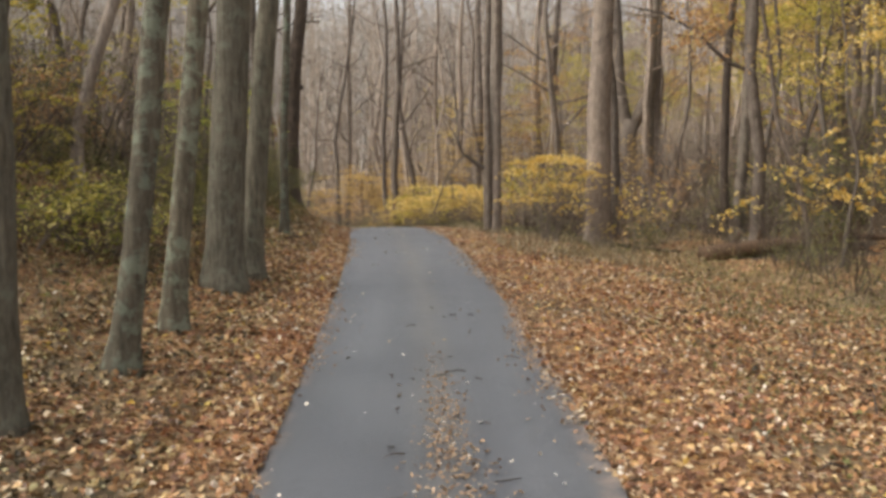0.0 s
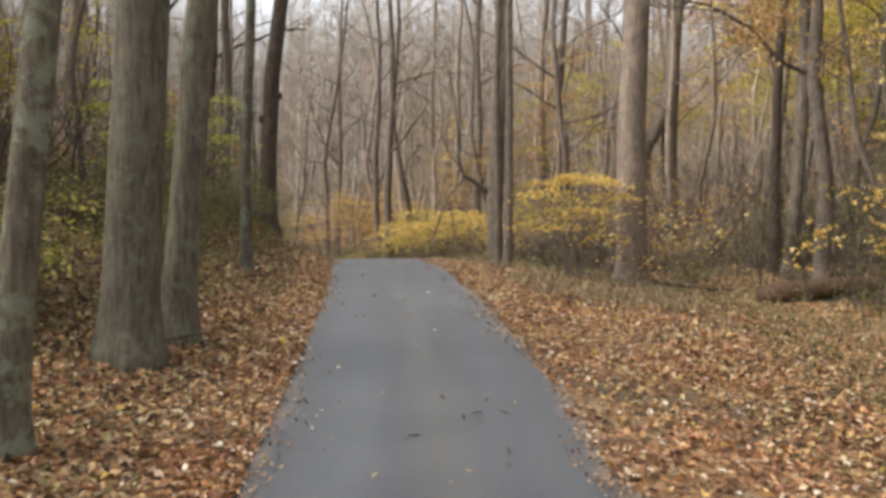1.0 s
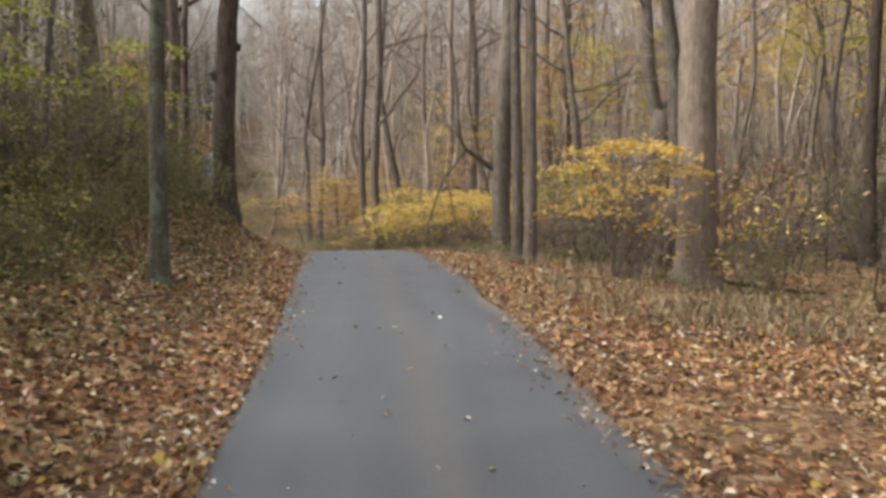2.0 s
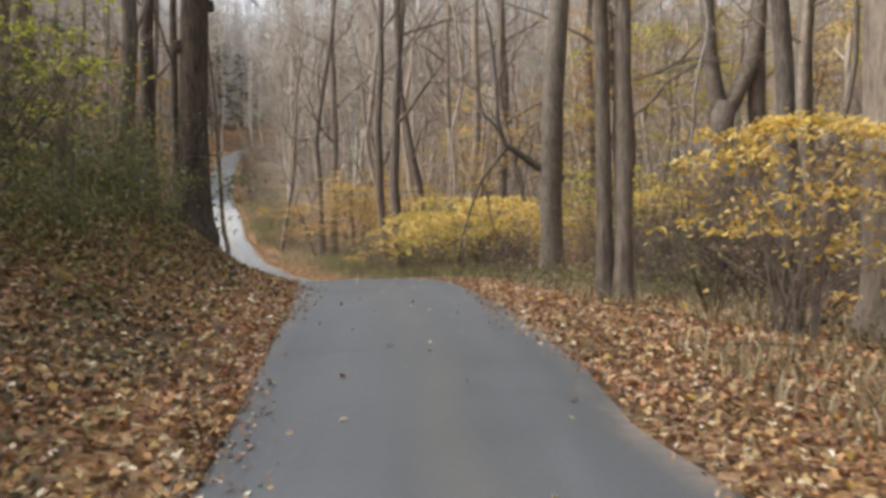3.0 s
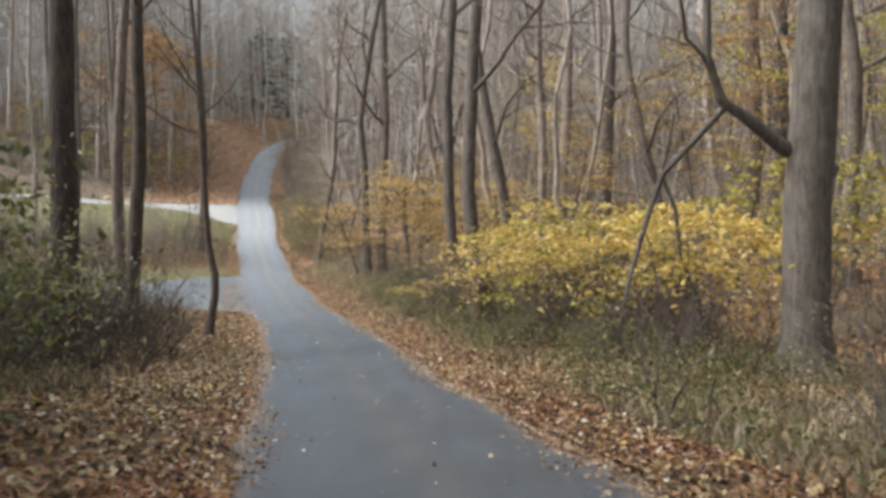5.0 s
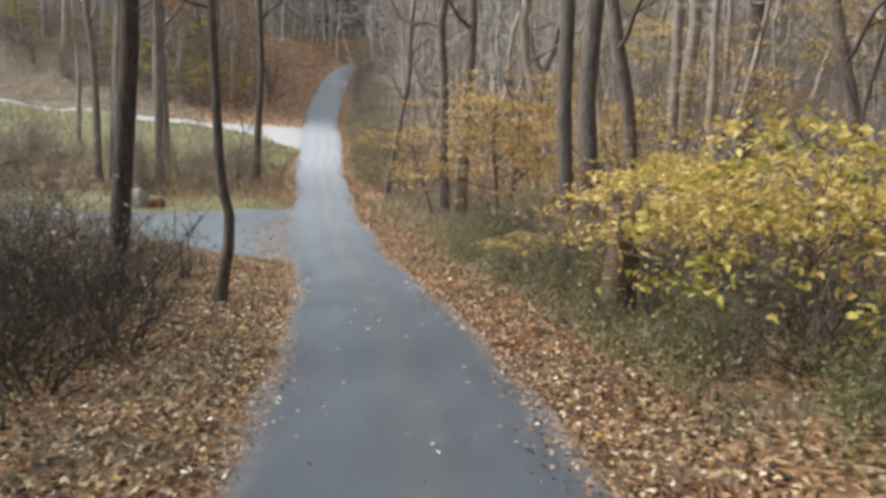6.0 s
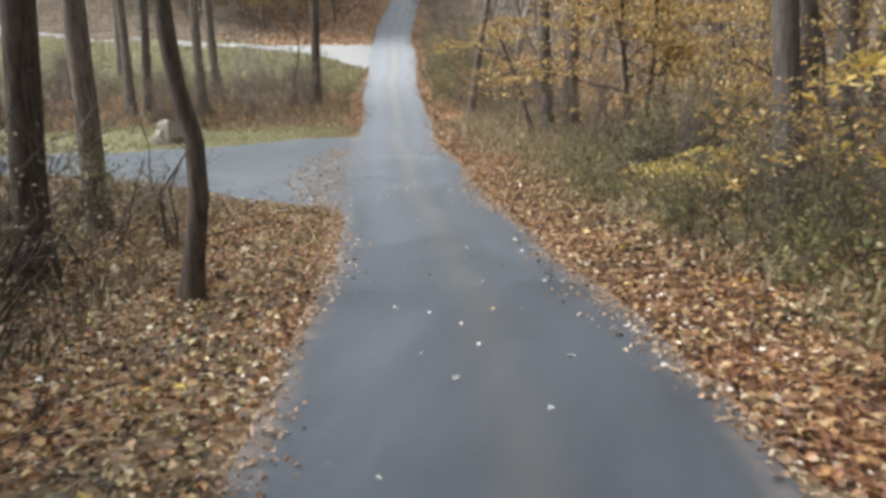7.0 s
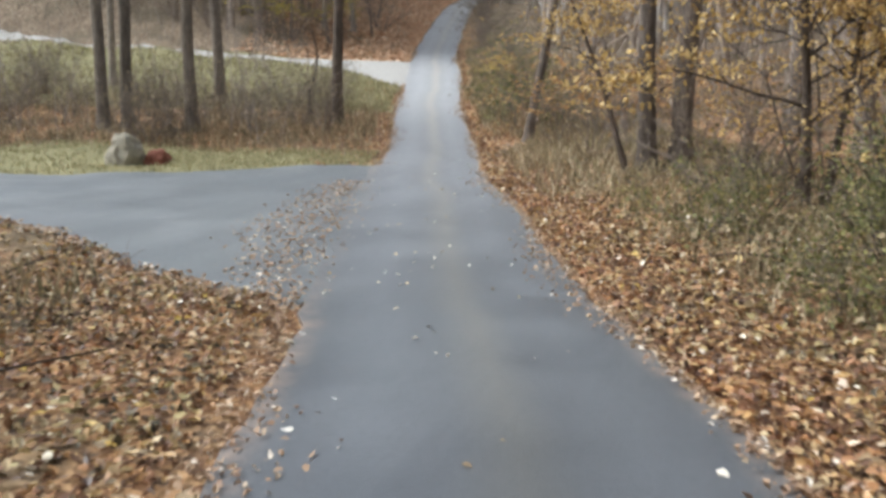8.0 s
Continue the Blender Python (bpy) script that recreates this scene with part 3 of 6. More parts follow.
def make_tiered(name, label, tiers, stems, seed, leaf_mat_used, leaf_size, scatter_n=0, dense=1.0):
    """A shrub whose leaves lie in flat spreading tiers on arching stems; a tier is x, y, z, two radii and a leaf count."""
    rng = np.random.default_rng(seed)
    top = tagged(new(name), label, "shrub")
    heads = []
    for cx, cy, cz, rx, ry, n in tiers:
        for _ in range(max(3, n // 60)):
            a, q = rng.uniform(0, 6.28), rng.uniform(0.1, 0.95) ** 0.6
            heads.append((cx + rx * q * math.cos(a), cy + ry * q * math.sin(a), cz - 0.04 - 0.12 * q * q))
    heads = np.array(heads)
    foot = [np.array([0.22 * math.cos(6.28 * k / stems), 0.22 * math.sin(6.28 * k / stems), -0.1]) for k in range(stems)]
    for k in range(stems):
        g = Geo()
        for head in heads[k::stems]:
            p0, p3 = foot[k], head
            p1 = p0 + np.array([0.15 * (p3[0] - p0[0]), 0.15 * (p3[1] - p0[1]), 0.6 * p3[2]]) + rng.normal(0, 0.07, 3)
            p2 = p0 * 0.4 + p3 * 0.6 + np.array([0, 0, 0.22 * p3[2]]) + rng.normal(0, 0.07, 3)
            u = np.linspace(0, 1, 7)[:, None]
            line = (1 - u) ** 3 * p0 + 3 * u * (1 - u) ** 2 * p1 + 3 * u * u * (1 - u) * p2 + u ** 3 * p3
            tube(g, line, np.linspace(0.016, 0.005, 7), 4, cap=False)
            for _ in range(5):
                a, ln = rng.uniform(0, 6.28), rng.uniform(0.2, 0.5)
                tube(g, [line[5], line[5] + np.array([math.cos(a) * ln * 0.5, math.sin(a) * ln * 0.5, 0.05]), line[5] + np.array([math.cos(a) * ln, math.sin(a) * ln, 0.0])], [0.005, 0.004, 0.002], 3, cap=False)
        part("stem", g, TWIG, top)
    g = Geo()
    for cx, cy, cz, rx, ry, n in tiers:
        n = int(dense * n)
        a, q = rng.uniform(0, 6.28, n), rng.uniform(0, 1, n) ** 0.55
        rag = 1 + 0.22 * np.sin(3 * a + seed) + 0.14 * np.sin(7 * a + 2 * seed)
        x, y = cx + rx * rag * q * np.cos(a), cy + ry * rag * q * np.sin(a)
        z = cz + 0.1 - 0.22 * q * q + 0.07 * np.sin(4.1 * x + seed) * np.sin(3.7 * y) + rng.normal(0, 0.045, n)
        gaps = np.sin(6.3 * x + seed) * np.sin(5.7 * y + 1.3 * seed) + rng.normal(0, 0.4, n) > -0.45
        leaves(g, np.stack([x, y, z], -1)[gaps], (rng.uniform(0.65, 1.25, n) * leaf_size)[gaps], rng, 0.72, 0.8, 0.15)
    if scatter_n:
        pick = heads[rng.integers(0, len(heads), scatter_n)] * np.array([1, 1, 0.75]) + rng.normal(0, 0.25, (scatter_n, 3))
        pick[:, 2] = np.maximum(pick[:, 2], 0.1)
        leaves(g, pick, rng.uniform(0.6, 1.1, scatter_n) * leaf_size, rng, 0.6, 0.8, 0.2)
    part("foliage", g, leaf_mat_used, top)
    return top


def place(ob, x, y, turn=0.0, sink=0.0, scale=1.0):
    ob.matrix_basis = Matrix.Translation((x, y, float(ground(x, y)[0]) - sink)) @ pose(0, 0, 0, 0, 0, turn) @ Matrix.Scale(scale, 4)
    return ob


def repeat(ob, x, y, turn=0.0, scale=1.0, sink=0.0, tilt=(0, 0)):
    return copy_thing(ob, Matrix.Translation((x, y, float(ground(x, y)[0]) - sink)) @ pose(0, 0, 0, tilt[0], tilt[1], turn) @ Matrix.Scale(scale / ob.scale[0], 4))


def frame_at(s, d):
    """The place d to the right of the road's line at s."""
    x, t = np.interp(s, LINE_Y, LINE_X), np.interp(s, LINE_Y, LINE_T)
    q = 1 / np.sqrt(1 + t * t)
    return x + d * q, s - d * t * q


# ---- ground, road, driveways ----
def spread_axis(near0, near1, step, far0, far1):
    mid = np.arange(near0, near1 + step / 2, step)
    lo, hi, w = [near0], [near1], step
    while lo[-1] > far0:
        w *= 1.25
        lo.append(lo[-1] - w)
    w = step
    while hi[-1] < far1:
        w *= 1.25
        hi.append(hi[-1] + w)
    return np.r_[lo[:0:-1], mid, hi[1:]]


# the asphalt driveway and the gravel lane that leave the road to the left: centre lines by x, y, and half widths
DRIVE = np.array([[-10.0, 55.7, 2.0], [-10.9, 57.5, 3.4], [-11.8, 59.05, 4.45], [-13.0, 61.1, 5.8], [-14.0, 61.75, 5.7], [-15.0, 61.65, 4.9], [-15.8, 61.6, 4.5], [-16.8, 61.0, 3.5], [-18.2, 60.6, 2.7], [-20.7, 60.1, 1.95], [-24.0, 59.8, 1.8], [-32.0, 60.0, 1.8], [-46.0, 61.5, 1.8]])
LANE = np.array([[-18.9, 87.2, 1.8], [-19.8, 88.6, 3.4], [-21.2, 90.2, 4.3], [-22.6, 90.3, 3.2], [-24.5, 90.0, 2.0], [-27.5, 89.3, 1.3], [-31.0, 88.5, 0.75], [-35.0, 88.0, 0.55], [-40.0, 88.0, 0.5], [-46.0, 88.9, 0.5], [-60.0, 92.0, 0.6], [-90.0, 100.0, 0.8]])


def lane_gap(line, x, y):
    """How far places lie from the edge of a lane; negative on it."""
    x = np.asarray(x, float)
    cy, half = np.interp(-x, -line[:, 0], line[:, 1]), np.interp(-x, -line[:, 0], line[:, 2])
    return np.where(x < line[0, 0], np.abs(y - cy) - half, 99.0)


gx, gy = spread_axis(-62, 22, 0.42, -420, 420), spread_axis(-8, 108, 0.42, -300, 560)
GX, GY = np.meshgrid(gx, gy, indexing="xy")
GZ = ground(GX.ravel(), GY.ravel())
GZ = GZ - 0.06 * (lane_gap(DRIVE, GX.ravel(), GY.ravel()) < -0.15) - 0.05 * (lane_gap(LANE, GX.ravel(), GY.ravel()) < -0.1)
g = Geo()
nx, ny = len(gx), len(gy)
ii, jj = np.meshgrid(np.arange(nx - 1), np.arange(ny - 1), indexing="xy")
quads = np.stack([jj * nx + ii, jj * nx + ii + 1, (jj + 1) * nx + ii + 1, (jj + 1) * nx + ii], -1).reshape(-1, 4)
g.add(np.stack([GX.ravel(), GY.ravel(), GZ], -1), quads)
land = tagged(new("ground", g.mesh("ground", SOIL, LAWN, FLOOR, SHADED_BANK)), "woodland ground of soil and fallen leaves", "ground", kind="structure")
qs, qd = road_frame(GX.ravel()[quads[:, 0]], GY.ravel()[quads[:, 0]])
grassy = ((qs < 70) | (qs > 79 + 0.12 * qd)) & (qd < -1.7 - 0.4 * np.sin(qs)) & (qs > 62.5) & (qs < 93) & (qd > -45) & (GY.ravel()[quads[:, 0]] > 61.5)
deep = ((qs > 92) & (qd < -9 - 1.5 * np.sin(0.7 * qs))) | (qd > 16 + 2 * np.sin(0.5 * qs)) | ((qs > 88) & (qd > 2.4 + 0.5 * np.sin(qs))) | (qd < -50)
# patch of the right gully bank darkened to stand for shade
bare = (np.abs(qs - 27) < 6 + np.sin(1.3 * qd)) & (np.abs(qd - 13) < 3.4 + 0.8 * np.sin(0.9 * qs))
land.data.polygons.foreach_set("material_index", np.where(grassy, 1, np.where(bare, 3, np.where(deep, 2, 0))))


def grid(geo, v):
    """Four-sided faces over a net of points."""
    n, c = v.shape[:2]
    i, j = np.meshgrid(np.arange(n - 1), np.arange(c - 1), indexing="ij")
    geo.add(v, np.stack([i * c + j, i * c + j + 1, (i + 1) * c + j + 1, (i + 1) * c + j], -1).reshape(-1, 4))


def ribbon(name, xs, ys, halves, mat, label, category, lift, seed, wobble=0.07, cols=9):
    """A paved strip: crowned, with ragged edges that turn down into the ground."""
    rng = np.random.default_rng(seed)
    tx, ty = np.gradient(xs), np.gradient(ys)
    q = np.hypot(tx, ty)
    nxn, nyn = ty / q, -tx / q
    rag = lambda: wobble * (np.interp(np.arange(len(xs)), np.arange(0, len(xs) + 8, 4), rng.normal(0, 1, len(np.arange(0, len(xs) + 8, 4)))) + 0.5 * rng.normal(0, 1, len(xs)))
    lo, hi = -halves + rag(), halves + rag()
    rows = []
    for k in range(cols + 2):
        f = np.clip((k - 1) / (cols - 1), 0, 1)
        d = lo + (hi - lo) * f
        px, py = xs + nxn * d, ys + nyn * d
        s, dd = road_frame(px, py)
        flat = np.interp(s, LINE_Y, LINE_Z) + (0.0 if lift > 0.02 else 0.006)
        z = flat + lift * (1 - (2 * f - 1) ** 2) + 0.008
        if k in (0, cols + 1):
            z = z - 0.12
        rows.append(np.stack([px, py, z], -1))
    v = np.stack(rows, 1)
    n, c = len(xs), cols + 2
    gg = Geo()
    across_of = np.r_[0, np.linspace(0, 1, cols), 1]
    tone = []
    for c0, c1 in ((1, c - 1), (0, 2), (c - 2, c)):
        grid(gg, v[:, c0:c1])
        tone.append(np.tile(across_of[c0:c1], n))
    me = gg.mesh(name, mat)
    across = me.attributes.new("across", "FLOAT", "POINT")
    across.data.foreach_set("value", np.concatenate(tone))
    return tagged(new(name, me), label, category, kind="structure")


ry = np.arange(-40, 200, 0.4)
ribbon("road", np.interp(ry, LINE_Y, LINE_X), ry, np.full(len(ry), HALF), ASPHALT, "narrow single-lane asphalt road scattered with fallen leaves", "road", 0.03, 5)


def lane_z(name, line, mat, label, seed, lift):
    """A lane laid over the ground, its two edges given along x."""
    rng = np.random.default_rng(seed)
    xs = np.arange(line[0, 0], line[-1, 0], -0.3)
    cy, half = np.interp(-xs, -line[:, 0], line[:, 1]), np.interp(-xs, -line[:, 0], line[:, 2])
    lo, hi = cy - half + rng.normal(0, 0.05, len(xs)), cy + half + rng.normal(0, 0.05, len(xs))
    cols = 20
    f = np.r_[0, np.linspace(0, 1, cols), 1]
    px = np.repeat(xs[:, None], len(f), 1)
    py = lo[:, None] + (hi - lo)[:, None] * f
    s, d = road_frame(px.ravel(), py.ravel())
    z = np.where(np.abs(d) < HALF + 0.35, np.interp(s, LINE_Y, LINE_Z) - 0.012, ground(px.ravel(), py.ravel()) + lift).reshape(px.shape)
    z[:, [0, -1]] -= 0.12
    v = np.stack([px, py, z], -1)
    gg = Geo()
    for net in (v[:, 1:-1], v[:, :2], v[:, -2:]):
        grid(gg, net)
    return tagged(new(name, gg.mesh(name, mat)), label, "driveway", kind="structure")


lane_z("driveway", DRIVE, ASPHALT_OLD, "weathered grey asphalt driveway branching off the road", 6, 0.02)
lane_z("gravel_lane", LANE, GRAVEL, "pale gravel lane curving away from the road", 7, 0.03)

# ---- trees beside the road ----
TALL = "tall grey-barked forest tree among fallen leaves"
place(make_tree("tree", "slender grey-barked tree with bare trunk beside the road", 17, 0.125, 11, BARK_OLIVE, (0.02, 0), 0.1, 4, 0.5), -3.35, 6.5)
place(make_tree("tree", "leaning tree with pale lichen-spotted bark beside the road", 18, 0.135, 12, BARK_LICHEN, (0.14, 0.0), 0.06, 4, 0.5), -3.17, 8.44)
place(make_tree("tree", "slender straight tree with grey-green bark beside the road", 18, 0.135, 13, BARK_LICHEN, (0.065, 0.0), 0.06, 4, 0.5), -3.2, 10.2)
place(make_tree("tree", "stout twin tree with grey bark at the road's edge", 22, 0.27, 14, BARK_OLIVE, (0.03, 0.0), 0.05, 5, 0.55), -3.22, 12.75)
place(make_tree("tree", "grey tree leaning beside its stout twin", 21, 0.185, 15, BARK_OLIVE, (0.06, 0.02), 0.05, 5, 0.55), -3.08, 13.8)
place(make_tree("tree", "thin grey-green tree on the leafy bank", 14, 0.1, 86, BARK_LICHEN, (0.015, 0.0), 0.06, 5, 0.4), -3.56, 19.45)
place(make_tree("tree", "dark-barked tree with knots on a leafy bank", 19, 0.27, 16, BARK_DARK, (0.035, 0.0), 0.12, 6, 0.32, knots=((3.3, 3.5, 0.12), (4.0, 0.2, 0.1))), -5.28, 30.4)
place(make_tree("tree", TALL, 20, 0.16, 17, BARK_GREY, (0.0, 0.0), 0.1, 5, 0.45), -6.9, 31.5)
place(make_tree("tree", "big straight tree with smooth grey-brown bark behind a yellow shrub", 24, 0.36, 18, BARK_WOOD, (0.02, 0.0), 0.05, 5, 0.55), 4.56, 25.5)
place(make_tree("tree", "dark tall tree standing among other trunks", 20, 0.24, 119, BARK_MID, (-0.02, 0.0), 0.15, 5, 0.35, reach=0.18), 6.6, 34.0)
place(make_tree("tree", TALL, 22, 0.27, 20, BARK_GREY, (0.03, 0.0), 0.08, 5, 0.5), 9.3, 39.6)
place(make_tree("tree", "pale grey tree standing at the edge of a gully", 22, 0.185, 21, BARK_GREY, (0.02, 0.0), 0.08, 5, 0.5), 9.3, 27.4)
place(make_tree("tree", "dark trunk close beside a pale one", 20, 0.14, 22, BARK_DARK, (0.015, 0.0), 0.08, 5, 0.5), 8.98, 27.7)
place(make_tree("tree", TALL, 23, 0.36, 23, BARK_DARK, (0.02, 0.0), 0.1, 5, 0.5), 20.4, 45.0)
place(make_tree("tree", "slim brown tree one of a close pair near the road", 18, 0.12, 24, BARK_MID, (0.0, 0.0), 0.04, 4, 0.5), 1.46, 27.6)
place(make_tree("tree", "slim pale-barked tree one of a close pair near the road", 18, 0.13, 25, BARK_WOOD, (0.01, 0.0), 0.04, 4, 0.5), 1.7, 27.5)
limb_tree = place(make_tree("tree", "stout grey tree with one long bare low limb", 21, 0.335, 26, BARK_GREY, (0.02, 0.0), 0.08, 5, 0.5), 2.15, 39.3)
g, rng = Geo(), np.random.default_rng(3)
arc = np.array([[0.35, 0.05, 2.85], [0.05, 0, 3.0], [-0.45, -0.1, 3.25], [-0.95, -0.3, 3.6], [-1.3, -0.4, 3.8], [-1.5, -0.4, 4.4], [-1.52, -0.4, 5.4], [-1.7, -0.4, 7.0], [-2.1, -0.4, 8.6]])
tube(g, arc, [0.13, 0.13, 0.105, 0.085, 0.07, 0.06, 0.05, 0.04, 0.02], 8)
low_limb = part("limb", g, BARK_GREY, limb_tree, "long crooked bare limb")
drop = np.array([[-1.25, -0.4, 3.75], [-1.55, -0.1, 3.35], [-1.95, 0.3, 2.85], [-2.2, 0.1, 2.2], [-2.5, -0.2, 1.3], [-2.65, -0.3, 0.5]])
for pts, radii in ((drop, [0.05, 0.045, 0.042, 0.038, 0.034, 0.02]), (drop[2] + np.array([[0, 0, 0], [0.2, 0.0, -0.5], [0.3, 0.1, -1.2], [0.6, 0.1, -1.9]]), [0.035, 0.03, 0.028, 0.015])):
    g = Geo()
    tube(g, pts, radii, 7)
    part("branch", g, BARK_GREY, low_limb)
for k, (w, ln) in enumerate((((-1, 0, 0.9), 2.2), ((-0.3, 0.2, 1), 1.8), ((0.4, 0, 1), 1.6))):
    g = Geo()
    grow(g, arc[4 + k], np.array(w) / np.linalg.norm(w), ln, 0.04, 2, rng, [], 3, 5)
    part("branch", g, BARK_GREY, low_limb)
place(make_tree("tree", "slim bent dark tree at the road's edge", 9, 0.1, 27, BARK_DARK, (0.15, 0), 0.03, 6, 0.5, path=((0, 0.0), (0.7, 0.02), (1.4, 0.02), (1.9, -0.18), (2.4, -0.32), (3.2, -0.5), (5, -0.85), (9, -1.7))), -9.18, 47.62)
place(make_tree("tree", "dark straight trunk beside the road in leaf litter", 19, 0.19, 28, BARK_DARK, (0.04, 0), 0.06, 5, 0.42), -11.35, 48.15)
place(make_tree("tree", "dark thick trunk among undergrowth", 20, 0.28, 29, BARK_DARK, (0.03, 0), 0.06, 5, 0.42), -10.4, 42.9)
place(make_tree("tree", TALL, 19, 0.19, 30, BARK_MID, (0.05, 0), 0.06, 5, 0.42), -13.5, 52.3)
for k, (x, y, r, m, ln) in enumerate(((-18.7, 75.2, 0.2, BARK_DARK, 0.0), (-24.3, 70.2, 0.19, BARK_GREY, -0.05), (-24.0, 70.9, 0.19, BARK_GREY, 0.03), (-21.8, 71.1, 0.19, BARK_GREY, -0.02), (-24.8, 77.9, 0.22, BARK_GREY, 0.0), (-28.6, 66.5, 0.25, BARK_GREY, 0.02), (-30.5, 79.0, 0.15, BARK_PALE, 0.0), (-29.0, 97.5, 0.17, BARK_PALE, 0.02), (-27.5, 98.5, 0.15, BARK_PALE, -0.02), (-34.0, 97.0, 0.2, BARK_PALE, 0.0))):
    place(make_tree("tree", "bare-trunked tree standing in rough grass" if k < 7 else "pale bare tree at the wood's edge", 17, r, 40 + k, m, (ln, 0), 0.08, 5, 0.3, reach=0.2), x, y)
place(make_tree("tree", "slim dark tree leaning over the road's verge", 13, 0.13, 55, BARK_MID, (0.12, 0), 0.12, 6, 0.3), -11.5, 72.3)
hook = place(make_tree("tree", "dark crooked tree of a clump with one hooked limb", 18, 0.17, 56, BARK_MID, (0.0, 0), 0.08, 6, 0.45, reach=0.2, path=((0, 0.0), (2.5, -0.12), (5.0, -0.3), (6.8, -0.4), (8.5, -0.1), (10.5, 0.35), (18, 1.2))), -7.65, 64.1)
g = Geo()
tube(g, [[-0.35, 0, 6.6], [-0.8, 0.05, 6.75], [-1.3, 0.1, 6.65], [-1.8, 0.1, 6.9], [-2.1, 0.1, 7.5], [-2.35, 0.15, 8.6]], [0.09, 0.08, 0.07, 0.06, 0.045, 0.02], 8)
for at, way in (((-1.3, 0.1, 6.65), (-0.5, 0.3, 0.8)), ((-2.1, 0.1, 7.5), (-0.9, 0, 0.6)), ((-1.8, 0.1, 6.9), (0.2, -0.3, 1))):
    grow(g, at, np.array(way) / np.linalg.norm(way), 1.5, 0.03, 1, np.random.default_rng(4), [], 4, 5)
part("limb", g, BARK_MID, hook, "hooked bare limb")
place(make_tree("tree", "dark-barked tree of a clump on the verge", 18, 0.2, 57, BARK_MID, (0.01, 0), 0.06, 5, 0.3, reach=0.2), -7.05, 64.3)
place(make_tree("tree", "thin slanting stem at the foot of a tree clump", 3.4, 0.06, 58, BARK_DARK, (-0.3, 0), 0.1, 6, 0.4, reach=0.3, leaf=OCHRE, leaf_n=1500, leaf_size=0.075, tiers=True), -8.0, 63.8)
for k, (x, y, r) in enumerate(((-3.3, 51.1, 0.16), (-2.85, 53.3, 0.24), (1.1, 70.0, 0.3), (2.6, 65.0, 0.35), (5.8, 55.0, 0.28), (7.0, 56.0, 0.3), (-0.5, 60.0, 0.18))):
    place(make_tree("tree", TALL, 20, r, 60 + k, (BARK_WOOD, BARK_MID)[k % 2 or k < 2], (0.01 * (k % 3), 0), 0.1, 5, 0.3, reach=0.2), x, y)

fork = tagged(new("tree"), "dark tree forking into two slim crooked trunks", "tree")
for name, pts, radii in (("trunk", [[0, 0, -0.3], [0, 0, 0.0], [-0.02, 0, 0.5], [0.05, 0.05, 2.0], [-0.04, 0.05, 3.6], [0.08, 0, 5.2]], [0.3, 0.25, 0.19, 0.17, 0.16, 0.16]),
                         ("limb", [[0.06, 0, 5.0], [-0.3, 0, 5.8], [-0.55, 0.1, 6.8], [-0.95, 0.1, 7.8], [-1.0, 0.2, 9.5], [-1.5, 0.2, 12.5]], [0.12, 0.11, 0.1, 0.09, 0.07, 0.02]),
                         ("limb", [[0.08, 0, 5.0], [0.45, 0, 5.9], [0.7, -0.1, 7.0], [1.15, -0.1, 8.2], [1.3, 0, 10.0], [1.9, 0, 13.5]], [0.12, 0.12, 0.11, 0.09, 0.07, 0.02]),
                         ("limb", [[-0.02, 0, 3.2], [-0.6, -0.1, 3.9], [-1.2, -0.1, 4.2], [-1.45, -0.1, 5.0], [-1.9, 0, 5.9]], [0.07, 0.06, 0.05, 0.04, 0.015])):
    g = Geo()
    tube(g, pts, radii, 10)
    for q in pts[2:] if name == "limb" else ():
        w = np.random.default_rng(int(10 * q[2])).normal(0, 1, 3) + np.array([0, 0, 0.6])
        grow(g, q, w / np.linalg.norm(w), 1.7, 0.03, 1, np.random.default_rng(6), [], 4, 4)
    part(name, g, BARK_MID, fork)
place(fork, -4.64, 69.2)
oak = tagged(new("tree"), "massive old tree forking low into two heavy trunks", "tree")
for name, pts, radii in (("trunk", [[0, 0, -0.4], [0, 0, 0.0], [0, 0, 0.4], [0.03, 0, 1.5], [0, 0, 3.0], [0.05, 0, 4.2]], [0.75, 0.66, 0.54, 0.47, 0.46, 0.5]),
                         ("limb", [[-0.05, 0, 3.7], [-0.3, 0, 4.7], [-0.55, 0, 6.0], [-0.7, 0.1, 9.0], [-0.9, 0.2, 13.0], [-1.2, 0.2, 20.0]], [0.36, 0.35, 0.32, 0.29, 0.24, 0.1]),
                         ("limb", [[0.1, 0, 3.6], [0.6, 0, 4.5], [1.15, 0, 5.7], [1.5, 0, 7.5], [1.7, -0.1, 11.0], [2.1, -0.2, 20.0]], [0.36, 0.36, 0.34, 0.31, 0.26, 0.1])):
    g = Geo()
    tube(g, pts, radii, 14, lobes=0.06 if name == "trunk" else 0.0)
    piece = part(name, g, BARK_MID, oak)
    for q in pts[3:] if name == "limb" else ():
        g = Geo()
        w = np.random.default_rng(int(100 * q[2] + 50 + 10 * q[0])).normal(0, 1, 3) + np.array([0, 0, 0.4])
        grow(g, q, w / np.linalg.norm(w), 3.2, 0.09, 2, np.random.default_rng(16), [], 4, 5)
        part("branch", g, BARK_MID, piece)
place(oak, 11.05, 52.0)
place(make_tree("tree", "stout dark trunk beside an old forked tree", 21, 0.42, 61, BARK_MID, (-0.01, 0.0), 0.06, 5, 0.5), 12.75, 52.2)
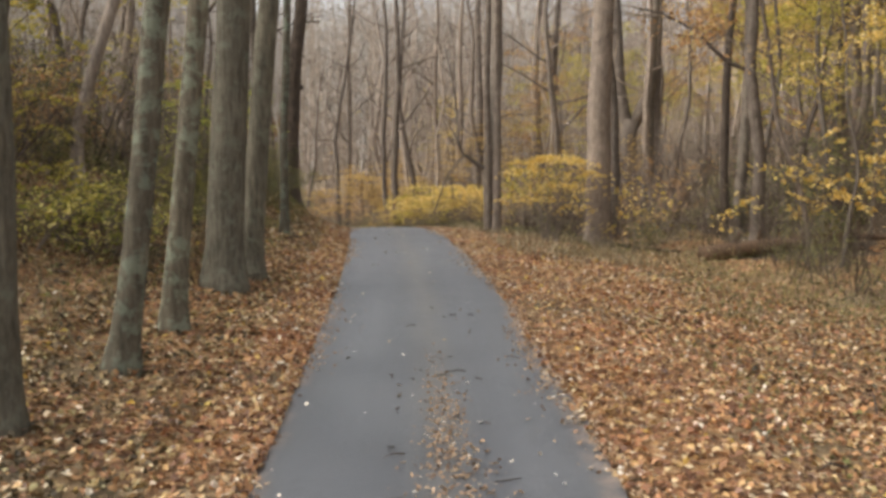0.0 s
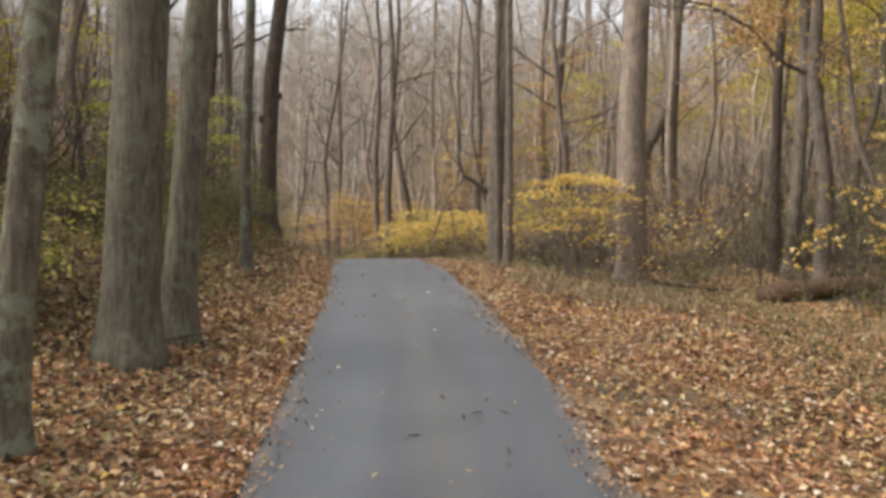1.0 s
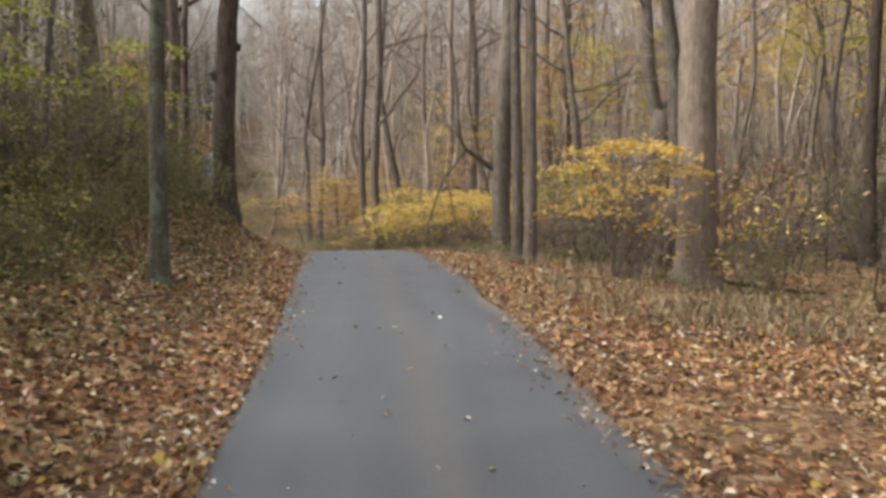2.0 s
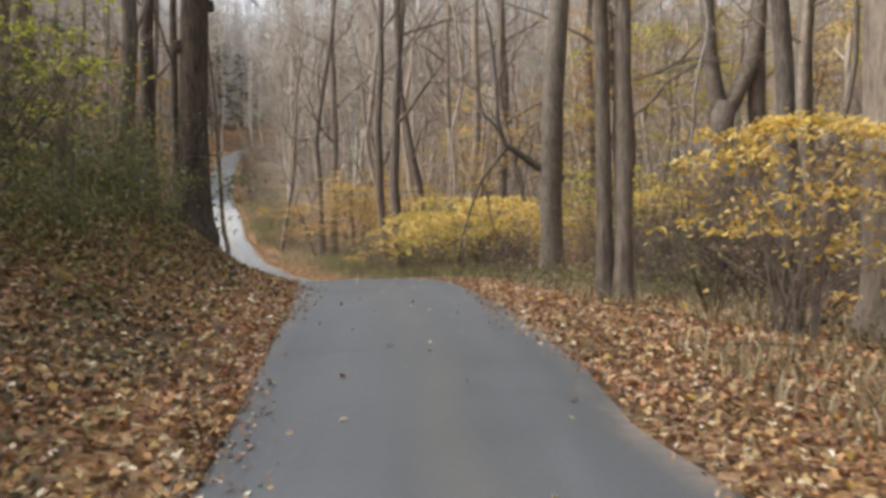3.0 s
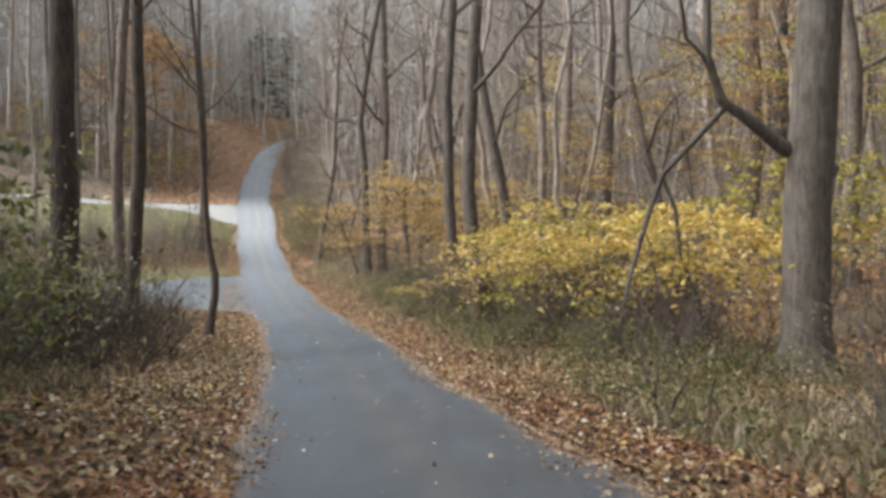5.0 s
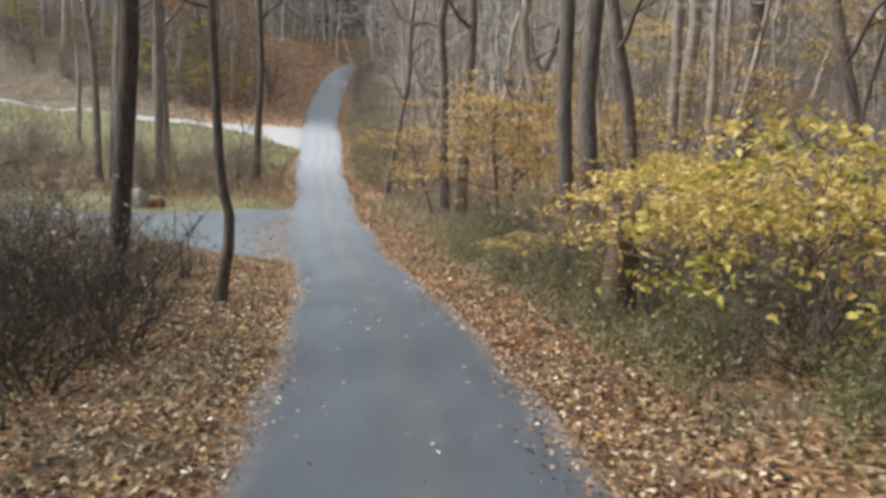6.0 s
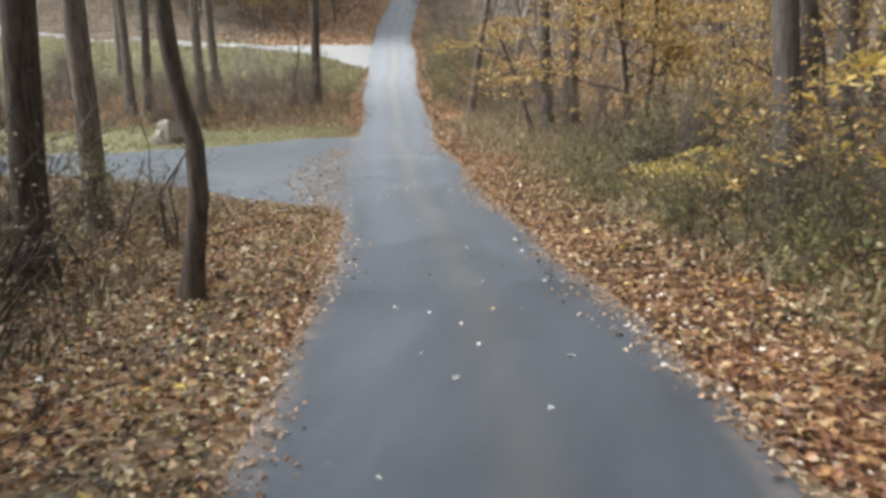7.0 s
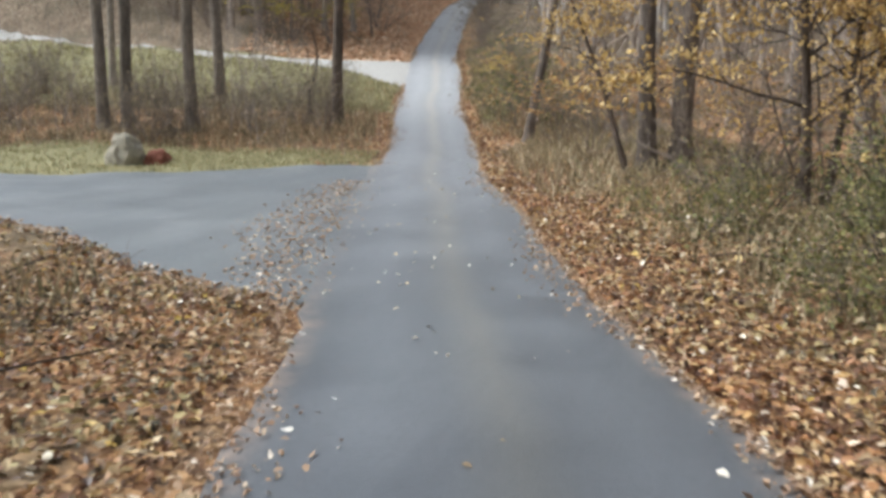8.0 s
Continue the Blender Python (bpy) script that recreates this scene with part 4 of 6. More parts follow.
for k, (x, y) in enumerate(((-24.5, 131), (-27.0, 136), (-30.5, 133), (-33.0, 139), (-22.0, 138), (-36.0, 130), (-29.0, 144))):
    place(make_tree("tree", "slim whitish bare tree at the edge of far woods", 17, 0.13, 90 + k, BARK_WHITE, (0.03 * (k % 3 - 1), 0), 0.2, 7, 0.15, reach=0.2, sides=8), x, y)

place(make_tree("tree", "crooked thin sapling in rough grass", 3.2, 0.05, 87, BARK_DARK, (0, 0), 0.02, 4, 0.5, path=((0, 0.0), (0.8, -0.15), (1.6, 0.1), (2.2, 0.2), (3.2, 0.0))), -19.6, 75.2)

bush = tagged(new("sapling"), "crooked dark bare sapling with two thin stems", "sapling")
for pts, r in (([[-0.08, 0, -0.1], [-0.1, 0, 0.4], [-0.14, 0.05, 0.75], [0.05, 0.1, 1.0], [0.3, 0.1, 1.32], [0.02, 0.15, 1.5], [0.06, 0.2, 1.75]], 0.025), ([[0.05, 0, -0.1], [0.1, 0, 0.35], [0.06, -0.04, 0.8], [0.22, 0.0, 1.15], [0.45, 0.0, 1.42], [0.6, 0.0, 1.55]], 0.018), ([[-0.1, 0, 0.5], [-0.3, 0.1, 0.9], [-0.32, 0.2, 1.4], [-0.5, 0.2, 1.9]], 0.012)):
    g = Geo()
    tube(g, pts, np.linspace(r, 0.006, len(pts)), 7)
    part("stem", g, BARK_DARK, bush)
place(bush, -11.12, 50.55)

# ---- forest trees, repeated ----
# kinds in BARK_FAR carry painted haze in their pale bark
KINDS = [make_tree("tree", TALL, 21, 0.2, 101, BARK_WOOD, (0.01, 0), 0.16, 7, 0.25, leaf=None),
         make_tree("tree", "tall brown-barked forest tree with bare limbs", 19, 0.17, 102, BARK_MID, (0.02, 0.01), 0.26, 8, 0.18),
         make_tree("tree", "tall forest tree with bare limbs, bark paled for haze", 20, 0.17, 103, BARK_FAR, (-0.02, 0.01), 0.35, 7, 0.2),
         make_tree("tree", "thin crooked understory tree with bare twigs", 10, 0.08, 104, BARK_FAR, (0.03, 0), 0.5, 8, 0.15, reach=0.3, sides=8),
         make_tree("tree", "thin understory tree with sparse yellow leaves", 9, 0.07, 105, BARK_GREY, (-0.03, 0.02), 0.3, 6, 0.4, reach=0.3, leaf=YELLOW, leaf_n=1700, leaf_size=0.105, sides=8),
         make_tree("tree", "thin understory tree with yellow-green leaves", 8, 0.06, 106, BARK_GREY, (0.02, 0.03), 0.3, 6, 0.4, reach=0.32, leaf=LIME, leaf_n=1800, leaf_size=0.105, sides=8),
         make_tree("tree", "young tree with orange-brown autumn leaves", 9, 0.07, 107, BARK_MID, (0.0, -0.02), 0.3, 6, 0.4, reach=0.3, leaf=ORANGE, leaf_n=1700, leaf_size=0.105, sides=8),
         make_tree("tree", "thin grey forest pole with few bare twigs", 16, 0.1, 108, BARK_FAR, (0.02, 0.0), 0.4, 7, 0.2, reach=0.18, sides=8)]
for k, ob in enumerate(KINDS):
    place(ob, 28 + 6 * k, 150 + 4 * k)
    ob["group"] = "forest trees"
rng = np.random.default_rng(77)
taken = [(x, y) for x, y in ((-3.2, 9), (-3.2, 13), (-5, 29.6), (4.1, 23.5), (1.6, 27.6), (1.9, 37.7), (-9, 47.5), (-11.4, 48), (10.6, 32.3), (-7.4, 64))]
spots = []
for _ in range(9000):
    if len(spots) >= 205:
        break
    x, y = rng.uniform(-38, 40), rng.uniform(2, 92)
    s, d = (float(v[0]) for v in road_frame(x, y))
    left = d < 0
    near = 4.6 if left else 5.5
    if abs(d) < near + (4.5 if not left and s < 50 else 0) or (left and 40 < s < 100 and d > -46 and not (s < 47 and d < -9)):
        continue
    if left and 92 < s < 104 and d > -8:
        continue
    if lane_gap(DRIVE, x, y) < 3 or lane_gap(LANE, x, y) < 2.5:
        continue
    if abs(x) / max(y + 12, 4) > 0.75 and y > 10:
        continue
    if any((x - a) ** 2 + (y - b) ** 2 < 2.2 ** 2 for a, b in taken):
        continue
    taken.append((x, y))
    spots.append((x, y, s, d))
for x, y, s, d in spots:
    right_warm = d > 8 and s < 62
    w = [3, 2.5, 2, 2, 0.6 + 5 * right_warm, 0.8 + 4.0 * right_warm, 0.8 + 4 * right_warm, 2 - right_warm]
    if abs(d) < 9:
        w = [2, 2, 1.5, 2.5, 0.8, 0.5, 0.5, 1]
    if d < 0 and s < 45:
        w[4], w[5], w[6] = 0.15, 0.3, 0.15
    if d > 0 and s < 40 and d < 18:
        w[2], w[3], w[7] = 0.2, 0.2, 0.2
    if d > 0 and s > 38 and d < 24:
        w = [0.5, 0.6, 1.6, 2.5, 0.8, 0.5, 0.6, 2.2] if d > 12 else [0.4, 0.6, 1.4, 2.5, 0, 0, 0, 2.2]
    k = rng.choice(8, p=np.array(w) / sum(w))
    repeat(KINDS[k], x, y, rng.uniform(0, 360), rng.uniform(0.75, 1.2), tilt=(rng.normal(0, 2.2), rng.normal(0, 2.2)))
for x, y, k, sc in ((-30, 95, 6, 1.3), (-34, 96.5, 6, 1.2), (-26.5, 99, 6, 0.9), (9.5, 20.5, 4, 0.8), (13, 24, 5, 1.0), (15, 29, 6, 1.0), (12.5, 19, 4, 0.7), (17, 33, 5, 1.1), (14, 38, 4, 1.1), (19, 40, 6, 1.2), (21, 35, 4, 1.2), (16.0, 47, 5, 1.0), (6.4, 50, 5, 1.0), (7.8, 54, 6, 1.2), (9.8, 57, 5, 1.3), (6.8, 58, 6, 1.2), (8.2, 63, 5, 1.3), (6, 51, 6, 0.9), (18, 25, 6, 1.0), (22, 29, 5, 1.2)):
    repeat(KINDS[k], x, y, rng.uniform(0, 360), sc)
repeat(KINDS[5], -6.2, 22.5, 40, 0.9)
for x, y, k, sc in ((-10.5, 34, 3, 0.8), (-12, 37, 1, 0.6), (-9.4, 36.4, 3, 0.6), (-13, 33, 3, 0.9), (-11, 30.6, 7, 0.7), (-14, 40, 1, 0.7), (-9.2, 24, 3, 0.7), (-11.6, 26.5, 1, 0.8), (-10.4, 19.2, 1, 0.8)):
    repeat(KINDS[k], x, y, rng.uniform(0, 360), sc)


def make_conifer(label, height, seed):
    """A conifer: straight trunk and drooping boughs, each a stem with sprays of needles."""
    rg = np.random.default_rng(seed)
    top = tagged(new("conifer"), label, "conifer")
    g = Geo()
    h = np.linspace(-0.3, height, 9)
    tube(g, np.stack([0.05 * np.sin(h), 0.05 * np.cos(h), h], -1), np.linspace(0.2, 0.03, 9), 8)
    part("trunk", g, BARK_MID, top)
    for k in range(34):
        f = 0.12 + 0.86 * k / 34
        az, ln = 2.4 * k + rg.normal(0, 0.3), (1 - f) * height * 0.3 + 0.3 + rg.uniform(0, 0.4)
        out = np.array([math.cos(az), math.sin(az), 0])
        line = np.array([[0, 0, f * height] + out * ln * q + [0, 0, -0.22 * ln * q * q + 0.08 * ln * q] for q in np.linspace(0, 1, 5)])
        g = Geo()
        tube(g, line, np.linspace(0.03, 0.006, 5), 4, cap=False)
        q = rg.uniform(0.15, 1, 46) ** 0.8
        at = np.stack([np.interp(q, np.linspace(0, 1, 5), line[:, n]) for n in range(3)], -1) + rg.normal(0, 1, (46, 3)) * np.array([0.22, 0.22, 0.1])
        leaves(g, at, rg.uniform(0.25, 0.5, 46), rg, 0.5, 0.7, 0.3, kite=True)
        part("bough", g, NEEDLES, top)
    return top


for k, (x, y, h) in enumerate(((-35.0, 150.0, 13.0), (-37.5, 153.0, 11.0), (-32.6, 154.5, 12.0))):
    place(make_conifer("dark green conifer at the edge of far woods", h, 140 + k), x, y)
place(make_tree("tree", "spreading tree with dense orange-brown leaves behind the lane", 11, 0.13, 141, BARK_MID, (0.0, 0.02), 0.25, 9, 0.2, reach=0.36, leaf=ORANGE, leaf_n=4200, leaf_size=0.24, sides=8, forks=4), -31.2, 99.0)
CANOPY = [make_tree("tree", "leafy olive-yellow tree in the gully woods", 12, 0.11, 131, BARK_MID, (0.02, 0.0), 0.3, 9, 0.3, reach=0.3, leaf=LIME, leaf_n=4600, leaf_size=0.13, sides=8, forks=4),
          make_tree("tree", "tall tree with thinning golden leaves", 13, 0.13, 132, BARK_MID, (-0.02, 0.02), 0.3, 9, 0.32, reach=0.28, leaf=OCHRE, leaf_n=4000, leaf_size=0.13, sides=8, forks=4)]
for k, ob in enumerate(CANOPY):
    place(ob, 14.0 + 5.5 * k, 27.5 + 6 * k)
    ob["group"] = "forest trees"
for x, y, k in ((15.5, 21.5, 0), (18.5, 27.5, 0), (22.5, 22.5, 1), (13.0, 31.5, 1), (16.5, 33.5, 0), (24.5, 31, 0), (19.5, 37, 0), (13.8, 39.5, 0), (26.5, 40, 1), (17.5, 47, 1), (22, 47.5, 0), (-10.5, 21, 0), (-12.0, 29, 0)):
    repeat(CANOPY[k], x, y, rng.uniform(0, 360), rng.uniform(0.8, 1.15))
# more yellow foliage; those out of view are added to shade the gully
for x, y, k, sc in ((13.5, 16, 5, 1.5), (16, 20, 4, 1.7), (17.5, 14, 5, 1.6), (19, 24, 5, 1.8), (15.5, 24.5, 6, 1.6), (21, 18, 4, 1.7), (23, 26, 5, 1.8), (17, 29.5, 4, 1.7), (20.5, 32, 5, 1.8), (24, 36, 6, 1.7), (13, 35.5, 4, 1.5), (16.5, 37, 5, 1.7), (12, 27, 5, 1.6), (22, 42, 5, 1.8), (15, 44, 4, 1.6), (11, 41.5, 6, 1.5)):
    repeat(KINDS[k], x, y, rng.uniform(0, 360), sc)

place(make_tree("tree", "small forked tree with layered yellow-brown leaves", 3.9, 0.075, 81, BARK_DARK, (0.02, 0), 0.15, 10, 0.2, reach=0.5, leaf=OCHRE, leaf_n=4600, leaf_size=0.088, tiers=True), -5.4, 59.4)
place(make_tree("tree", "slim second stem beside a small layered tree", 3.6, 0.055, 88, BARK_DARK, (0.12, 0), 0.12, 8, 0.3, reach=0.45, leaf=OCHRE, leaf_n=2000, leaf_size=0.075, tiers=True), -5.1, 59.5)
place(make_tree("tree", "small spreading tree with orange-brown leaves", 3.6, 0.06, 82, BARK_DARK, (-0.05, 0), 0.2, 8, 0.2, reach=0.5, leaf=OCHRE, leaf_n=3400, leaf_size=0.085, tiers=True), -3.4, 62.0)
place(make_tree("tree", "small tree with drooping yellow leaf sprays", 3.2, 0.055, 83, BARK_DARK, (0.05, 0), 0.2, 8, 0.22, reach=0.45, leaf=OCHRE, leaf_n=2400, leaf_size=0.075, tiers=True), -2.0, 56.8)

LAYERED = make_tree("tree", "young tree with layered orange-brown leaves", 5.2, 0.06, 84, BARK_DARK, (0.04, 0.02), 0.2, 9, 0.3, reach=0.42, leaf=OCHRE, leaf_n=2100, leaf_size=0.08, tiers=True)
LAYERED["group"] = "forest trees"
place(LAYERED, 2.4, 52.5)
for x, y, sc in ((4.4, 55.6, 1.1), (0.3, 57.4, 0.85), (5.6, 51.0, 1.0), (-0.8, 61.5, 0.9), (-2.6, 66.0, 0.9), (-2.7, 53.8, 0.62)):
    repeat(LAYERED, x, y, rng.uniform(0, 360), sc)

# ---- brush ----
def brush(name, sets, mat, label, seed):
    """Thin bare saplings and twigs along the road's sides."""
    rng = np.random.default_rng(seed)
    g = Geo()
    for count, s0, s1, d0, d1 in sets:
        s = rng.uniform(s0, s1, count)
        d = d0 + (d1 - d0) * rng.uniform(0, 1, count)
        xs, ys = frame_at(s, d)
        ok = (lane_gap(DRIVE, xs, ys) > 2) & (lane_gap(LANE, xs, ys) > 2)
        for x, y in zip(xs[ok], ys[ok]):
            z, h = float(ground(x, y)[0]), rng.uniform(1.2, 4.5)
            line = wander((x, y, z - 0.1), (rng.normal(0, 0.25), rng.normal(0, 0.25), 1), h, 4, 0.16, rng)
            tube(g, line, np.linspace(0.008 + 0.003 * h, 0.004, 5), 3, cap=False)
            n = 9
            base = line[rng.integers(1, 4, n)]
            out = rng.normal(0, 0.3, (n, 3)) * h * 0.5 + np.array([0, 0, 0.18 * h])
            side = rng.normal(0, 1, (n, 3))
            side *= 0.009 / np.linalg.norm(side, axis=1, keepdims=True)
            g.add(np.stack([base - side, base + side, base + out], 1), np.arange(3 * n).reshape(-1, 3))
    return tagged(new(name, g.mesh(name, mat)), label, "brush", kind="stuff")


brush("brush", ((1700, 36, 105, 8, 30), (700, 18, 50, -6, -22), (700, 95, 130, -8, -28), (150, 42, 53, -4.5, -13), (260, 71, 80, -4, -34)), BARK_FAR, "thicket of thin bare saplings and twigs", 31)
# dark stems on the right bank are added to imitate its shade
brush("thicket", ((420, 23, 40, 8.5, 22), (160, 12, 23, 8.5, 18), (140, 8, 30, -6, -14), (110, 40, 58, 4.5, 10), (420, 97, 128, -14, -52)), BARK_DARK, "dark tangled thicket of bare stems on the banks", 32)

# ---- far woods ----
def far_woods(name, count, seed, box, label, keep, twigs=36, mat=BARK_FAR):
    rng = np.random.default_rng(seed)
    g, n, lf = Geo(), 0, []
    while n < count:
        x, y = rng.uniform(*box[0]), rng.uniform(*box[1])
        s, d = (float(v[0]) for v in road_frame(x, y))
        if not keep(x, y, s, d):
            continue
        n += 1
        z, h, r = float(ground(x, y)[0]), rng.uniform(14, 27), 0.05 + 0.17 * rng.uniform(0, 1) ** 2
        foot = np.array([x, y, z])
        top = np.array([x + rng.normal(0, 1.1), y + rng.normal(0, 1.1), z + h])
        mid = foot * 0.5 + top * 0.5 + np.r_[rng.normal(0, 0.6, 2), 0]
        tube(g, [foot - [0, 0, 0.3], foot + [0, 0, 0.3], mid, top], [r * 1.4, r, r * 0.7, r * 0.2], 6, cap=False)
        f = rng.uniform(0.08, 1, twigs)
        a = rng.uniform(0, 6.28, twigs)
        base = foot + (mid - foot) * np.minimum(2 * f, 1)[:, None] + (top - mid) * np.maximum(2 * f - 1, 0)[:, None]
        ln = rng.uniform(0.8, 3.8, twigs) * (1.2 - 0.6 * f)
        out = np.stack([np.cos(a) * ln, np.sin(a) * ln, ln * rng.uniform(0.0, 1.4, twigs)], -1)
        for wide in (0.06, 0.045, 0.035, 0.03):
            side = rng.normal(0, 1, (twigs, 3))
            side *= wide / np.linalg.norm(side, axis=1, keepdims=True)
            g.add(np.stack([base - side, base + side, base + out], 1), np.arange(3 * twigs).reshape(-1, 3))
            base = base + out * rng.uniform(0.3, 0.8, (twigs, 1))
            out = out * 0.55 + rng.normal(0, 0.4, out.shape) * ln[:, None]
        lf.append(base)
    tagged(new(name, g.mesh(name, mat)), label, "woods", kind="stuff")
    return np.concatenate(lf)


def open_land(x, y, s, d):
    return d < 0 and (60 < s < 93 and d > -50 or 92 < s < 132 and d > -9)


# distant woods: their haze is painted by the pale bark colours
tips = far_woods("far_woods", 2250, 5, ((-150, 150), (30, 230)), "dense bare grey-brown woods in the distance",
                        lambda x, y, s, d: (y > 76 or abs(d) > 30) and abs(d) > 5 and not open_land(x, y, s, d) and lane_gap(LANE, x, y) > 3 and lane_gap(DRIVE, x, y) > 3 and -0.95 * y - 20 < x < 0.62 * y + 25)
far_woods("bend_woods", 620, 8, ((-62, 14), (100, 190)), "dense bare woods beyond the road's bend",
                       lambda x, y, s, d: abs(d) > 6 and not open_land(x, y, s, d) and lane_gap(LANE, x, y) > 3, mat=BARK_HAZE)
far_woods("hill_woods", 480, 12, ((-130, 70), (185, 330)), "bare woods on the farthest hill, bark paled for haze", lambda x, y, s, d: abs(d) > 6, mat=BARK_HAZE)
tips_b = far_woods("side_woods", 330, 6, ((-75, 75), (-45, 76)), "bare woods on the slopes either side of the road",
                       lambda x, y, s, d: abs(d) > 30 or (y < -8 and abs(d) > 5), mat=BARK_WOOD)
rng = np.random.default_rng(9)


def far_leaves(name, pool, count, mat, label, size):
    g = Geo()
    p = pool[rng.integers(0, len(pool), count)] + rng.normal(0, 0.5, (count, 3))
    leaves(g, p, rng.uniform(0.6, 1.3, count) * size, rng, 0.4, kite=True)
    tagged(new(name, g.mesh(name, mat)), label, "leaves", kind="stuff")


allt = np.concatenate([tips, tips_b])
ts, td = road_frame(allt[:, 0], allt[:, 1])
hgt = allt[:, 2] - ground(allt[:, 0], allt[:, 1])
far_leaves("far_yellow_leaves", allt[(td > 10) & (hgt < 12)], 12000, YELLOW, "sparse yellow autumn leaves in distant trees", 0.24)
far_leaves("far_orange_leaves", allt[(hgt < 9)], 5500, ORANGE, "sparse orange-brown leaves in distant trees", 0.22)
far_leaves("far_green_leaves", allt[(hgt < 10)], 5000, LIME, "sparse yellow-green leaves in distant trees", 0.22)

# ---- shrubs ----
place(make_tiered("shrub", "bright yellow flat-topped shrub in front of a big tree", ((0.15, 0, 2.35, 1.15, 0.9, 620), (-0.75, -0.1, 2.0, 0.75, 0.7, 200), (0.9, 0.1, 1.95, 0.8, 0.7, 150), (0.2, -0.3, 1.6, 1.1, 0.8, 170), (-0.5, 0.2, 1.25, 0.9, 0.8, 140), (0.6, 0, 1.0, 0.8, 0.7, 90)), 7, 201, YELLOW, 0.105, 70, 1.35), 3.05, 24.7)
place(make_shrub("shrub", "low sprays of yellow leaves at the roadside", 2.0, 1.2, 6, 202, YELLOW, 260, 0.12, layer=0.75), 5.5, 25.2)
SPRAY = make_shrub("shrub", "tall thin shrub with loose tiers of yellow leaves", 3.2, 2.4, 6, 211, YELLOW, 520, 0.15, layer=0.75, low=0.5, strata=0.55)
AMBER = make_shrub("shrub", "tall loose shrub with tiers of ochre leaves", 3.0, 2.6, 7, 212, OCHRE, 620, 0.13, layer=0.7, low=0.4, strata=0.5)
GOLD = make_tiered("shrub", "golden flat-topped shrub beside the road", ((0, 0, 1.95, 1.15, 1.0, 420), (-0.9, 0.2, 1.6, 0.9, 0.8, 230), (0.9, -0.3, 1.65, 0.9, 0.8, 240), (0.1, -0.7, 1.3, 1.0, 0.8, 200), (-0.4, 0.6, 1.1, 1.0, 0.8, 110)), 8, 203, YELLOW, 0.11, 110)
GILT = make_tiered("shrub", "loose yellow shrub with spreading leaf tiers", ((-0.5, 0, 2.1, 1.1, 1.0, 290), (0.8, 0.2, 1.8, 1.2, 0.9, 300), (0.0, -0.8, 1.5, 1.2, 0.8, 230), (-1.0, 0.3, 1.3, 0.9, 0.9, 150)), 7, 208, GILT_LEAF, 0.11, 130)
BROAD = make_shrub("shrub", "broad shrub with yellow and green leaves", 2.4, 2.0, 9, 204, LIME, 1100, 0.15, layer=0.75, low=0.35, strata=0.5)
RUST = make_shrub("shrub", "sparse shrub with orange-brown leaves", 2.0, 1.5, 8, 205, ORANGE, 620, 0.125, layer=0.75, kite=True, strata=0.45)
BARE = make_shrub("shrub", "tangled bare-twigged shrub with few dry leaves", 1.8, 1.5, 11, 206, WEED, 280, 0.07, layer=0.4, forks=4, kite=True)
TANGLE = make_shrub("shrub", "dark tangle of bare arching stems", 1.5, 1.4, 10, 209, WEED, 90, 0.07, layer=0.4, forks=4, kite=True, bark_mat=BARK_DARK)
BRAMBLE = make_shrub("shrub", "low bramble with yellow-green leaves on the bank", 0.85, 0.95, 9, 210, BRAMBLE_LEAF, 620, 0.085, layer=0.75, low=0.2, kite=False)
LEAFY = make_shrub("shrub", "low dark green evergreen shrub", 1.2, 1.0, 8, 207, GREEN, 1500, 0.075, layer=0.4, low=0.1, kite=True)
place(TANGLE, 0.1, 40.9)
for x, y, n in ((-6.1, 26.7, 221), (-6.3, 21.4, 222)):
    place(make_tiered("shrub", "slender shrub with bright yellow-green leaf tiers on the bank", ((0.1, 0, 2.6, 0.8, 0.7, 260), (-0.3, 0.1, 2.1, 0.8, 0.7, 220), (0.4, -0.1, 1.6, 0.8, 0.7, 220), (-0.1, 0, 1.1, 0.7, 0.6, 120)), 5, n, BRIGHT_GREEN, 0.1, 60), x, y)
place(BRAMBLE, -5.6, 13.8)
for ob in (BRAMBLE, TANGLE, SPRAY, AMBER, GOLD, GILT, BROAD, RUST, BARE, LEAFY):
    ob["group"] = "roadside shrubs"
place(GOLD, 0.6, 40.4, 0, 0, 1.12)
place(GILT, -0.4, 43.6, 0, 0, 1.18)
place(SPRAY, 10.6, 19.4)
place(AMBER, -3.6, 50.2, 0, 0, 0.5)
place(BROAD, -0.4, 42.4, 0, 0, 0.8)
place(RUST, -8.9, 66.6)
place(BARE, -6.4, 60.5)
place(LEAFY, -6.2, 28.3)
